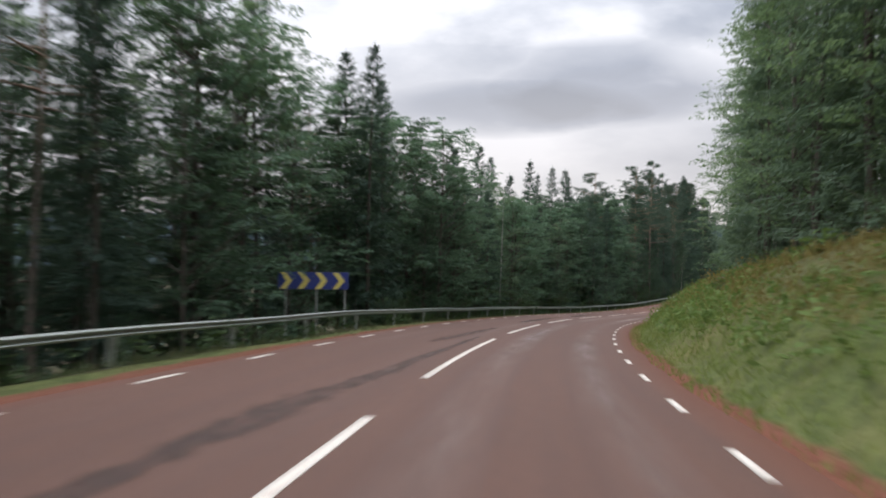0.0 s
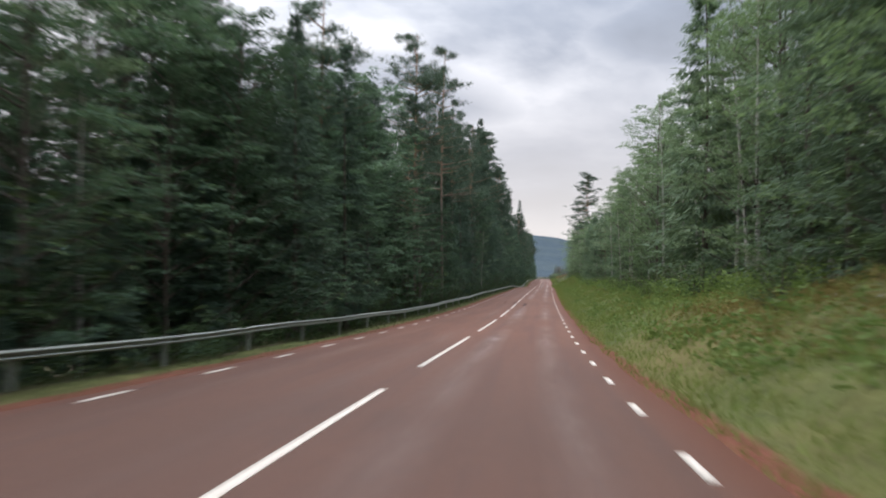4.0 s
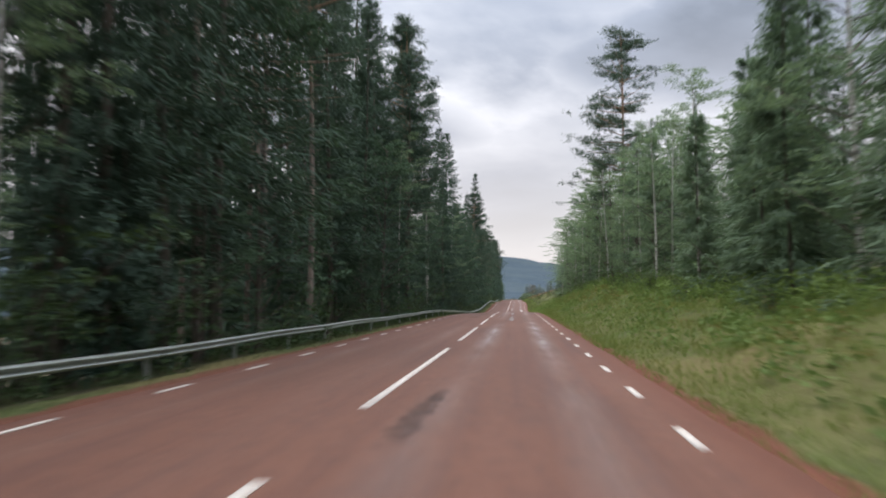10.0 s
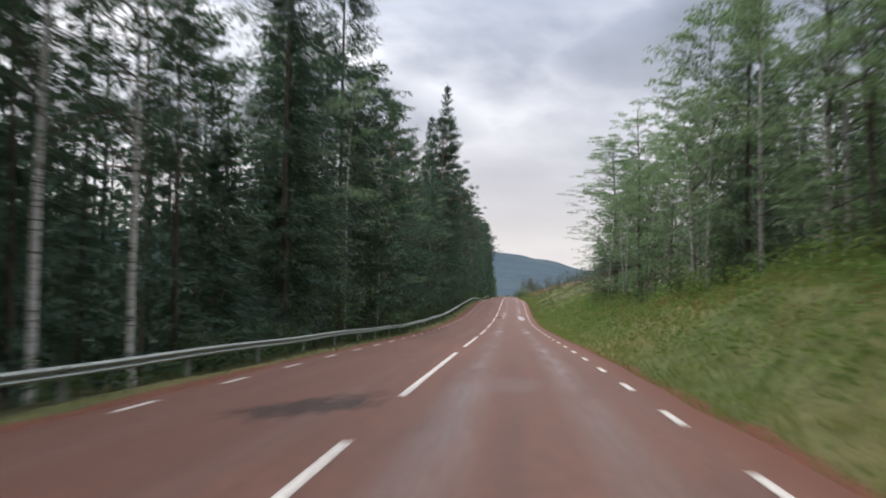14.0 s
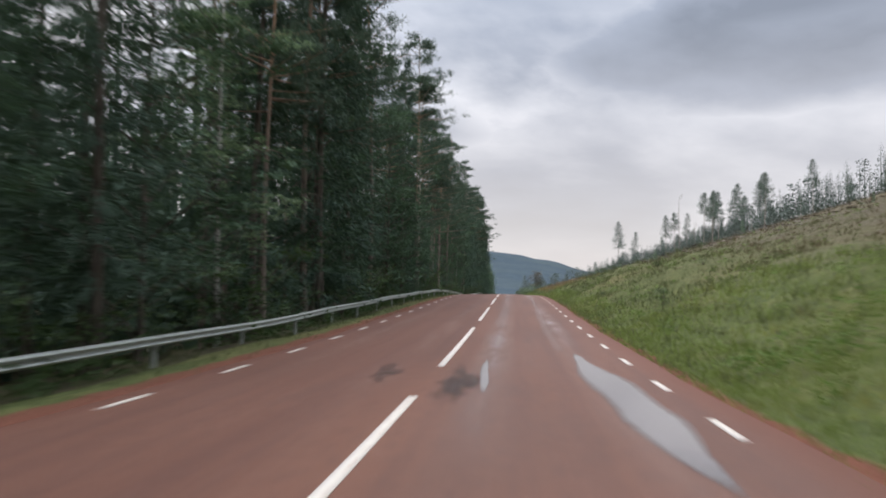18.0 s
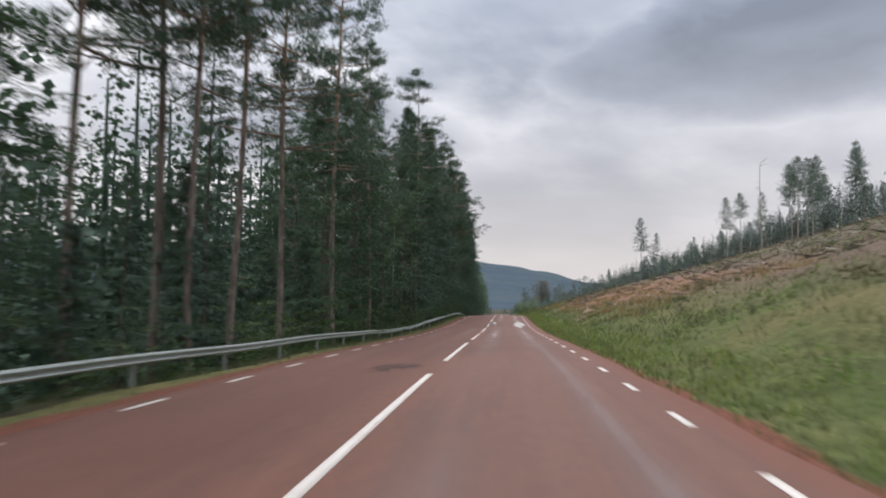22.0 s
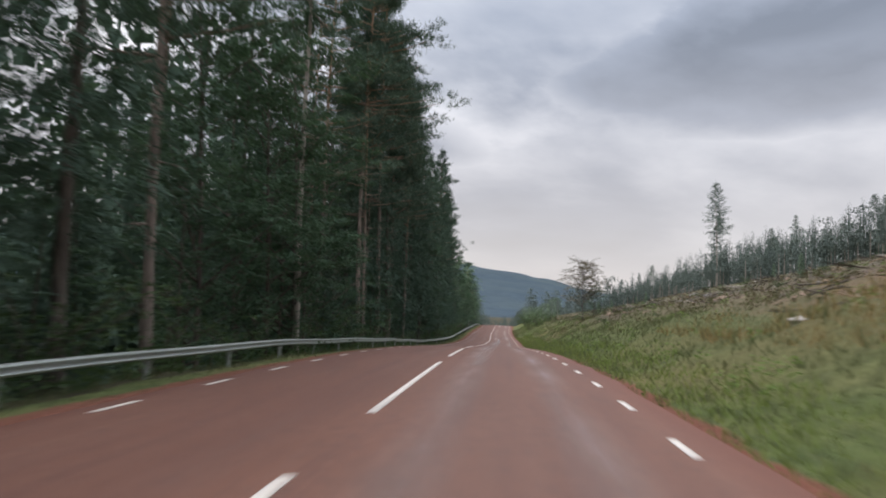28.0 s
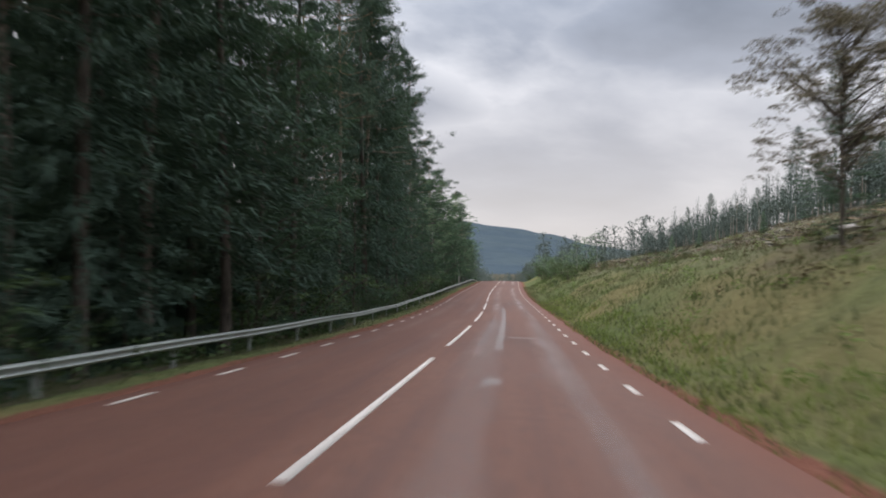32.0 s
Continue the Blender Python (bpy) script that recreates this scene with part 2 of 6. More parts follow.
M_DEAD = bark("dead_wood", (0.16, 0.14, 0.12), (0.36, 0.33, 0.29), 8.0)
M_STUMP = bark("weathered_stump_wood", (0.095, 0.075, 0.058), (0.23, 0.18, 0.135), 6.0)
M_LOG = bark("cut_wood", (0.20, 0.13, 0.085), (0.42, 0.31, 0.21), 6.0)


def birch_bark():
    a = Mat("birch_bark", 0.7, spec=0.3)
    bands = a.noise(3.2, 3, a.vec(0.7, 0.7, 5.0))
    col = a.ramp(bands, (0.36, (0.05, 0.045, 0.04)), (0.45, (0.36, 0.355, 0.33)), (0.75, (0.50, 0.49, 0.465)))
    return a.put(col, height=bands, strength=0.3)


M_BBARK = birch_bark()


def asphalt():
    a = Mat("red_asphalt", 0.75, coord="UV", spec=0.5)
    fine = a.noise(70.0, 3)
    coarse = a.noise(0.35, 5, a.vec(1.0, 0.32, 1))
    stain = a.noise(0.9, 4, a.vec(1.0, 0.22, 1))
    base = a.ramp(coarse, (0.3, (0.114, 0.044, 0.026)), (0.52, (0.156, 0.060, 0.036)), (0.72, (0.174, 0.073, 0.046)))
    base = a.mix(a.ramp(fine, (0.3, 0.0), (0.7, 0.35)), base, (0.205, 0.113, 0.084))
    base = a.mix(a.ramp(stain, (0.60, 0.0), (0.72, 0.45)), base, (0.075, 0.044, 0.038))
    streak = a.noise(1.1, 5, a.vec(2.2, 0.06, 1))
    base = a.mix(a.ramp(streak, (0.32, 0.55), (0.5, 0.0)), base, (0.098, 0.043, 0.034))
    base = a.mix(a.ramp(streak, (0.55, 0.0), (0.75, 0.5)), base, (0.212, 0.104, 0.072))
    mottle = a.noise(4.5, 5, None, 0.7)
    base = a.mix(a.ramp(mottle, (0.36, 0.5), (0.5, 0.0)), base, (0.088, 0.042, 0.034))
    base = a.mix(a.ramp(mottle, (0.56, 0.0), (0.72, 0.4)), base, (0.23, 0.118, 0.092))
    # wheel tracks: polished, greyer bands along both lanes
    sep = a.n.new("ShaderNodeSeparateXYZ")
    a.l.new(a.c, sep.inputs[0])
    tracks = None
    for centre in (-2.35, -0.75, 0.8, 2.35):
        d = a.math("ABSOLUTE", a.math("SUBTRACT", sep.outputs[0], centre))
        t = a.math("SUBTRACT", 1.0, a.math("MULTIPLY", d, 2.4), True)
        tracks = t if tracks is None else a.math("MAXIMUM", tracks, t)
    right = a.ramp(sep.outputs[0], (0.0, 0.3), (0.02, 1.0))
    worn = a.math("MULTIPLY", a.math("MULTIPLY", tracks, right), a.ramp(a.noise(0.12, 3, a.vec(1, 0.35, 1)), (0.40, 0.0), (0.62, 1.0)))
    damp = a.math("MULTIPLY", worn, a.ramp(a.noise(1.3, 4, a.vec(1.6, 0.25, 1)), (0.35, 0.25), (0.6, 1.0)))
    base = a.mix(a.math("MULTIPLY", worn, 0.5), base, (0.172, 0.118, 0.102))
    # darker surfacing before the bend's end
    bend_dark = a.math("MULTIPLY", a.math("SUBTRACT", 96.0, sep.outputs[1]), 0.06, True)
    base = a.mix(a.math("MULTIPLY", bend_dark, 0.6), base, (0.078, 0.044, 0.036))
    # the left lane redder and darker, the right one greyer
    far = a.math("MULTIPLY", a.math("SUBTRACT", sep.outputs[1], 185.0), 0.02, True)
    blotch = a.ramp(a.noise(0.5, 5, a.vec(1, 0.2, 1)), (0.35, 0.45), (0.65, 1.0))
    left = a.math("MULTIPLY", a.math("MULTIPLY", sep.outputs[0], -1.6, True), a.math("MULTIPLY", blotch, 0.55))
    base = a.mix(a.math("MULTIPLY", left, a.math("ADD", a.math("MULTIPLY", far, 0.85), 0.15)), base, (0.100, 0.036, 0.023))
    base = a.mix(a.math("MULTIPLY", a.math("MULTIPLY", a.math("MULTIPLY", sep.outputs[0], 1.6, True), far), a.math("MULTIPLY", blotch, 0.35)), base, (0.165, 0.102, 0.088))
    # red grit gathered along the edges
    grit = a.math("MULTIPLY", a.math("SUBTRACT", a.math("ABSOLUTE", sep.outputs[0]), 3.1), 1.8, True)
    base = a.mix(a.math("MULTIPLY", grit, 0.6), base, (0.185, 0.058, 0.032))
    base = a.mix(1.0, base, (0.90, 0.885, 0.87), "MULTIPLY")
    rough = a.math("SUBTRACT", 0.78, a.math("MULTIPLY", damp, 0.50))
    return a.put(base, rough, fine, 0.35, 0.01)


M_ASPHALT = asphalt()


def plain(name, color, rough=0.6, metal=0.0, scale=12.0, vary=0.25, wear=None, spec=0.5):
    a = Mat(name, rough, metal, spec=spec)
    n = a.noise(scale, 5)
    col = a.mix(n, tuple(c * (1 - vary) for c in color), tuple(min(1, c * (1 + vary)) for c in color))
    if wear:
        col = a.mix(a.ramp(a.noise(scale * 3, 6), (0.56, 0.0), (0.68, 0.8)), col, wear)
    return a.put(col, height=n, strength=0.15, distance=0.01)


M_PAINT = plain("road_paint", (0.66, 0.61, 0.56), 0.6, scale=6.0, vary=0.08, wear=(0.42, 0.25, 0.21))
M_OLDPAINT = plain("worn_road_paint", (0.60, 0.55, 0.50), 0.65, scale=5.0, vary=0.12, wear=(0.34, 0.17, 0.13))
M_STEEL = plain("galvanised_steel", (0.36, 0.39, 0.37), 0.45, 0.5, 1.6, 0.14, wear=(0.30, 0.30, 0.28))
M_POST = plain("weathered_post_steel", (0.29, 0.31, 0.295), 0.6, 0.2, 4.0, 0.2, wear=(0.26, 0.23, 0.20))
M_BLUE = plain("sign_blue", (0.022, 0.040, 0.210), 0.4, scale=3.0, vary=0.12)
M_YELLOW = plain("sign_yellow", (0.72, 0.60, 0.16), 0.4, scale=3.0, vary=0.08, wear=(0.62, 0.58, 0.36))
M_ROCK = plain("granite", (0.30, 0.28, 0.26), 0.85, scale=3.0, vary=0.35, wear=(0.20, 0.21, 0.14))
M_PALE = plain("pale_stone", (0.44, 0.41, 0.38), 0.85, scale=4.0, vary=0.25, wear=(0.30, 0.26, 0.21))
M_REDROCK = plain("reddish_boulder", (0.28, 0.195, 0.150), 0.85, scale=2.0, vary=0.3, wear=(0.24, 0.21, 0.15))


def film(name, color, rough, strength, spec=0.5, ragged=1.6, gain=1.25):
    """A thin stain or painted sheen that thins out to nothing at its rim."""
    a = Mat(name, rough, spec=spec)
    n = a.noise(3.5, 6)
    a.put(a.mix(n, tuple(c * 0.75 for c in color), tuple(c * 1.25 for c in color)), height=n, strength=0.1)
    cover = a.math("MULTIPLY", a.math("SUBTRACT", a.math("ADD", a.attr("cover"), a.math("MULTIPLY", a.math("SUBTRACT", n, 0.5), ragged)), ragged * 0.12), gain, True)
    a.l.new(a.math("MULTIPLY", cover, strength), a.b.inputs["Alpha"])
    return a.m


M_TAR = film("dark_patch", (0.052, 0.033, 0.028), 0.6, 0.62, 0.5, 2.6, 1.1)
# dark film painted for the wood's reflection in a puddle
M_DARK_MIRROR = film("soaked_hollow", (0.034, 0.022, 0.019), 0.5, 0.9, 0.5, 1.0, 1.6)
# wet streaks: the sky's sheen on them is put into the base colour
M_PALE_SHEEN = film("pale_wet_film", (0.40, 0.33, 0.31), 0.28, 0.17, 0.8, 0.9, 1.0)
M_BRIGHT_SHEEN = film("bright_wet_film", (0.44, 0.38, 0.36), 0.24, 0.55, 0.8, 1.2, 1.1)
# muddy water; its pale base also stands in for reflected sky
M_MUDDY = film("muddy_puddle_water", (0.40, 0.335, 0.315), 0.05, 0.96, 1.0, 0.40, 2.0)
M_WATER = film("puddle_water", (0.185, 0.160, 0.155), 0.04, 0.93, 1.0, 0.40, 1.7)


def soil():
    a = Mat("ground_cover", 0.95, coord="UV", spec=0.15)
    big, mid, fine = a.noise(0.09, 5), a.noise(0.8, 5), a.noise(9.0, 5)
    grass = a.ramp(mid, (0.3, (0.058, 0.080, 0.026)), (0.5, (0.090, 0.112, 0.038)), (0.7, (0.125, 0.128, 0.050)))
    clump = a.noise(3.2, 6, None, 0.65)
    grass = a.mix(a.ramp(clump, (0.38, 0.75), (0.56, 0.0)), grass, (0.045, 0.055, 0.022))
    grass = a.mix(a.ramp(fine, (0.52, 0.0), (0.72, 0.6)), grass, (0.140, 0.145, 0.062))
    grass = a.mix(a.ramp(big, (0.50, 0.0), (0.66, 0.6)), grass, (0.185, 0.140, 0.062))
    grass = a.mix(a.math("MULTIPLY", a.math("ADD", a.attr("dry"), a.math("MULTIPLY", a.math("SUBTRACT", big, 0.5), 1.2)), 0.85, True), grass, a.ramp(clump, (0.35, (0.062, 0.062, 0.030)), (0.65, (0.122, 0.112, 0.060))))
    bare = a.ramp(mid, (0.3, (0.070, 0.050, 0.038)), (0.5, (0.122, 0.082, 0.062)), (0.7, (0.160, 0.122, 0.096)))
    bare = a.mix(a.ramp(fine, (0.45, 0.0), (0.7, 0.6)), bare, (0.15, 0.125, 0.085))
    bare = a.mix(a.ramp(a.noise(0.055, 4), (0.50, 0.95), (0.66, 0.35)), bare, a.ramp(clump, (0.35, (0.054, 0.047, 0.033)), (0.65, (0.112, 0.092, 0.066))))
    bare = a.mix(a.attr("red"), bare, a.ramp(clump, (0.35, (0.160, 0.086, 0.062)), (0.65, (0.245, 0.145, 0.108))))
    litter = a.ramp(mid, (0.3, (0.040, 0.033, 0.022)), (0.7, (0.085, 0.075, 0.045)))
    grit = a.ramp(fine, (0.3, (0.10, 0.040, 0.027)), (0.7, (0.19, 0.080, 0.054)))
    ragged = a.math("MULTIPLY", a.math("SUBTRACT", mid, 0.5), 0.9)
    col = a.mix(a.math("MULTIPLY", a.math("SUBTRACT", a.math("ADD", a.attr("bare"), ragged), 0.25), 2.0, True), grass, bare)
    col = a.mix(a.math("MULTIPLY", a.math("SUBTRACT", a.math("ADD", a.attr("litter"), ragged), 0.4), 4.0, True), col, litter)
    col = a.mix(a.math("MULTIPLY", a.math("SUBTRACT", a.math("ADD", a.attr("grit"), ragged), 0.5), 5.0, True), col, grit)
    return a.put(a.mix(1.0, col, (1.14, 1.14, 1.14), "MULTIPLY"), height=a.math("ADD", mid, a.math("MULTIPLY", fine, 0.4)), strength=1.0, distance=0.2)


M_GROUND = soil()


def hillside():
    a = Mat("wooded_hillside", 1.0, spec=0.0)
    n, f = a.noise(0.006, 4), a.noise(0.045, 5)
    # the blue cast of distance haze is part of these forest colours
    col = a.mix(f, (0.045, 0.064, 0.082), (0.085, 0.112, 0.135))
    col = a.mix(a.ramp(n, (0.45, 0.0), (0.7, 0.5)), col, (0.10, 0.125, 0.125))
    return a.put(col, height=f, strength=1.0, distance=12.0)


M_HILL = hillside()

# ---- plan of the road ----
# every ten metres from 20 m before the start: heading in degrees, grade and (every twenty) crossfall in per cent
HEAD = [5.1, 2.6, 0.0, -2.6, -5.6, -9.1, -12.4, -15.3, -18.4, -21.4, -23.4, -24.4, -24.9, -24.9, -24.8, -24.9, -25.0, -25.2, -25.3, -25.4, -25.2, -25.0, -25.1, -25.3, -25.2, -25.2, -25.1, -25.0, -24.9, -25.1, -25.3, -25.5, -25.5, -25.5, -25.3, -25.0, -25.0, -24.9, -24.8, -24.8, -25.0, -25.1, -25.2, -25.1, -24.8, -24.3, -24.1, -24.4, -24.4, -24.9, -25.3, -25.2, -24.5, -23.9, -23.9, -24.4, -25.0, -25.3, -25.4, -25.4, -25.3, -25.0, -25.0, -25.0, -25.0, -25.0, -25.0, -25.0, -25.0, -25.0]
GRADE = [-4.32, -4.93, -5.54, -6.13, -6.70, -7.24, -7.56, -7.73, -7.68, -7.34, -6.66, -5.77, -4.81, -4.11, -3.65, -3.23, -3.03, -2.89, -2.88, -2.96, -2.98, -2.87, -2.78, -3.08, -3.83, -4.89, -5.53, -5.41, -4.82, -3.92, -2.63, -0.92, 0.33, 0.67, 0.10, -1.11, -2.42, -3.38, -4.00, -3.78, -2.79, -1.63, -1.13, -1.43, -2.38, -4.04, -5.79, -6.80, -6.87, -6.40, -5.51, -4.56, -3.75, -3.06, -2.49, -2.06, -1.75, -1.57, -1.52, -1.51, -1.70, -2.40, -6.50, -6.50, -6.50, -6.50, -6.50, -6.50, -6.50, -6.50]
CROSS = [-0.15, -1.14, -2.12, -2.74, -2.94, -1.88, -1.19, -0.62, -0.37, -0.40, 0.25, 0.90, 1.14, 1.50, 1.30, 0.22, -0.36, -0.43, 0.26, 1.09, 1.35, 1.24, 0.80, 0.58, 0.51, 0.15, -0.11, -0.24, -0.27, -0.25, -0.20, -0.14, -0.08, -0.03, 0.03]
CROWN, LINE_LEFT, LINE_RIGHT, ROAD_HALF = 0.022, -3.13, 3.20, 3.70
KNOT = -20 + 10.0 * np.arange(len(HEAD))
S = np.arange(-140.0, 1000.1, 1.0)
# past the far end of the view the road swings gently to the left
PSI = np.radians(np.interp(S, KNOT, HEAD)) + np.radians(np.clip((S - 780) * 0.12, 0, 30))
SLOPE = np.interp(S, KNOT, GRADE) / 100
STEP = np.stack([-np.sin(PSI), np.cos(PSI), SLOPE], 1)
LINE = np.concatenate([[[0, 0, 0]], np.cumsum((STEP[:-1] + STEP[1:]) / 2, 0)])
LINE -= LINE[140]
SIDE = radians(-20)


def level(s):
    return np.interp(s, S, LINE[:, 2])


def place(s, lat, z):
    """World place of a point lat metres right of the centre line at the chainage s, z metres over the centre line's level."""
    s, lat, z = np.broadcast_arrays(np.asarray(s, float), np.asarray(lat, float), np.asarray(z, float))
    a, near = np.interp(s, S, PSI), np.clip(lat, -60, 60)
    over = np.clip(s - S[-1], 0, None) - np.clip(S[0] - s, 0, None)
    x = np.interp(s, S, LINE[:, 0]) + near * np.cos(a) + (lat - near) * math.cos(SIDE) - over * np.sin(a)
    y = np.interp(s, S, LINE[:, 1]) + near * np.sin(a) + (lat - near) * math.sin(SIDE) + over * np.cos(a)
    return np.stack([x, y, level(s) + z], -1)


def surface(s, lat):
    """Height of the paved surface over the centre line."""
    return np.interp(s, KNOT[::2], CROSS) / 100 * lat - CROWN * np.abs(lat)


# bank on the right: heights over the road at these distances from the centre line, by chainage
BANK_LAT = [4.2, 5.0, 7.0, 10.0, 15.0, 25.0, 40.0, 60.0, 100.0]
BANK = [
    (-140, [-0.15, 0.5, 2.0, 2.9, 4.0, 6.0, 9.0, 12.0, 16.0]),
    (70, [-0.15, 0.4, 1.9, 2.8, 3.8, 5.5, 8.0, 11.0, 15.0]),
    (92, [-0.18, 0.0, 0.9, 1.4, 1.7, 2.5, 4.0, 6.0, 9.0]),
    (120, [-0.18, -0.1, 0.7, 1.15, 1.4, 2.0, 3.0, 5.0, 8.0]),
    (185, [-0.18, -0.1, 0.65, 1.05, 1.4, 2.2, 3.5, 6.0, 10.0]),
    (212, [-0.18, 0.1, 1.5, 2.2, 3.0, 4.2, 6.0, 9.0, 14.0]),
    (238, [-0.18, 0.1, 1.5, 2.4, 3.2, 4.6, 7.0, 11.0, 17.0]),
    (262, [-0.18, -0.1, 0.9, 1.5, 2.0, 4.0, 8.0, 13.0, 20.0]),
    (290, [-0.18, -0.1, 0.8, 1.9, 3.2, 5.6, 10.0, 15.5, 24.0]),
    (315, [-0.18, -0.1, 0.9, 2.2, 3.6, 6.4, 11.0, 17.0, 25.0]),
    (385, [-0.18, -0.1, 0.8, 1.9, 3.4, 6.4, 11.2, 17.5, 26.5]),
    (425, [-0.18, -0.1, 0.8, 1.7, 3.1, 5.9, 10.2, 15.8, 24.0]),
    (465, [-0.18, -0.1, 1.1, 2.4, 3.6, 6.2, 10.2, 15.4, 23.0]),
    (482, [-0.18, -0.1, 1.3, 2.8, 3.9, 6.3, 10.1, 15.0, 22.0]),
    (530, [-0.18, -0.1, 1.0, 2.2, 3.4, 5.8, 9.6, 13.8, 20.0]),
    (560, [-0.18, -0.1, 0.9, 1.9, 3.0, 5.0, 8.8, 12.8, 18.0]),
    (620, [-0.18, -0.1, 0.7, 1.6, 2.5, 4.0, 6.4, 10.6, 15.0]),
    (1000, [-0.18, -0.1, 0.6, 1.4, 2.0, 3.0, 4.5, 7.0, 9.0]),
]
BANK_S = np.array([r[0] for r in BANK], float)
BANK_Z = np.array([r[1] for r in BANK], float)
FALL_LAT = [4.2, 5.2, 6.2, 8.0, 11.0, 20.0, 40.0, 100.0]
FALL_Z = [-0.10, -0.22, -0.45, -1.0, -1.8, -3.4, -6.0, -9.0]


def wave(x, y):
    return np.sin(x * 0.9 + 1.7 * np.sin(y * 0.31)) * np.sin(y * 0.7 + 1.3 * np.sin(x * 0.4)) * 0.6 + np.sin(x * 2.3 + y * 1.7) * np.sin(y * 2.9 - x * 1.1) * 0.4


def height(s, lat):
    """Height of the ground over the road's centre line, at arrays of chainage and distance to the right."""
    s, lat = np.broadcast_arrays(np.asarray(s, float), np.asarray(lat, float))
    sc = np.clip(s, -140, 999)
    bank = np.zeros(s.shape)
    cols = np.stack([np.interp(sc, BANK_S, BANK_Z[:, k]) for k in range(len(BANK_LAT))], -1)
    al = np.clip(np.abs(lat), BANK_LAT[0], BANK_LAT[-1] - 1e-6)
    k = np.clip(np.searchsorted(BANK_LAT, al, side="right") - 1, 0, len(BANK_LAT) - 2)
    lo, hi = np.array(BANK_LAT)[k], np.array(BANK_LAT)[k + 1]
    u = (al - lo) / (hi - lo)
    bank = np.take_along_axis(cols, k[..., None], -1)[..., 0] * (1 - u) + np.take_along_axis(cols, k[..., None] + 1, -1)[..., 0] * u
    fall = np.interp(np.abs(lat), FALL_LAT, FALL_Z)
    edge = surface(s, np.clip(lat, -5.2, 4.4))
    out = np.where(lat > 0, bank + np.where(np.abs(lat) < 5, edge + 0.09, 0.0), fall + edge + 0.05)
    rough_amp = np.clip((np.abs(lat) - 4.4) * 0.12, 0, 0.35)
    out = out + wave(s * 0.55, lat * 0.8) * rough_amp + wave(s * 2.1, lat * 2.3) * np.clip((np.abs(lat) - 4.6) * 0.06, 0, 0.10)
    return np.where((lat > -3.4) & (lat < 4.0), surface(s, lat) - 0.14, out)


def bareness(s, lat):
    """How far the felled slope has been stripped to red-brown soil, 0 to 1."""
    cut = np.interp(s, [285, 300, 330, 345, 480, 560, 640], [0.0, 0.5, 0.62, 0.7, 0.55, 0.5, 0.3]) * np.interp(lat, [6.5, 9.5, 15, 40, 70, 90], [0, 0.35, 1, 1.0, 0.7, 0])
    cut = cut + np.interp(s, [425, 445, 474, 498, 540, 580], [0.0, 0.42, 0.42, 0.2, 0.2, 0.0]) * np.interp(lat, [7.0, 10, 14], [0, 0.9, 0.4])
    hot = np.exp(-(((s - 402) / np.where(s < 402, 32, 21)) ** 2) - (((lat - 12.5) / 5.0) ** 2)) * 1.1
    return np.clip(cut + hot + wave(s * 0.12, lat * 0.2) * 0.2 * (cut > 0), 0, 1)


def spot(s, lat, sink=0.0):
    return Vector(place(s, lat, float(height(s, lat)) - sink))


# ---- mesh helpers ----
def mesh_from(name, verts, faces, material, smooth=False, uv=None):
    me = bpy.data.meshes.new(name)
    verts = np.asarray(verts, np.float32)
    if isinstance(faces, np.ndarray):
        n, k = faces.shape
        me.vertices.add(len(verts))
        me.vertices.foreach_set("co", verts.ravel())
        me.loops.add(n * k)
        me.loops.foreach_set("vertex_index", faces.astype(np.int32).ravel())
        me.polygons.add(n)
        me.polygons.foreach_set("loop_start", np.arange(0, n * k, k, dtype=np.int32))
        me.update(calc_edges=True)
    else:
        me.from_pydata([tuple(map(float, v)) for v in verts], [], faces)
    if uv is not None:
        layer = me.uv_layers.new(name="UVMap")
        idx = np.empty(len(me.loops), np.int32)
        me.loops.foreach_get("vertex_index", idx)
        layer.data.foreach_set("uv", np.asarray(uv, np.float32)[idx].ravel())
    if smooth:
        me.polygons.foreach_set("use_smooth", np.ones(len(me.polygons), bool))
    me.materials.append(material)
    me.validate()
    return me


def part(name, data, parent, label="", m=None):
    """Links a mesh (or a bmesh) as one part under a thing or a part."""
    ob = new(name, data)
    ob.parent = parent
    if m is not None:
        ob.matrix_local = m
    if label:
        tagged(ob, label)
    return ob


def bm_mesh(name, bm, material, smooth=False):
    me = bpy.data.meshes.new(name)
    bm.to_mesh(me)
    bm.free()
    if smooth:
        me.polygons.foreach_set("use_smooth", np.ones(len(me.polygons), bool))
    me.materials.append(material)
    return me


def box_mesh(name, size, material, bevel=0.01):
    bm = bmesh.new()
    bmesh.ops.create_cube(bm, size=1)
    bmesh.ops.scale(bm, vec=size, verts=bm.verts)
    if bevel:
        bmesh.ops.bevel(bm, geom=bm.edges[:], offset=bevel, segments=1, affect="EDGES")
    return bm_mesh(name, bm, material)


def grid_faces(rows, cols):
    r, c = np.meshgrid(np.arange(rows - 1), np.arange(cols - 1), indexing="ij")
    a = (r * cols + c).ravel()
    return np.stack([a, a + 1, a + cols + 1, a + cols], 1)


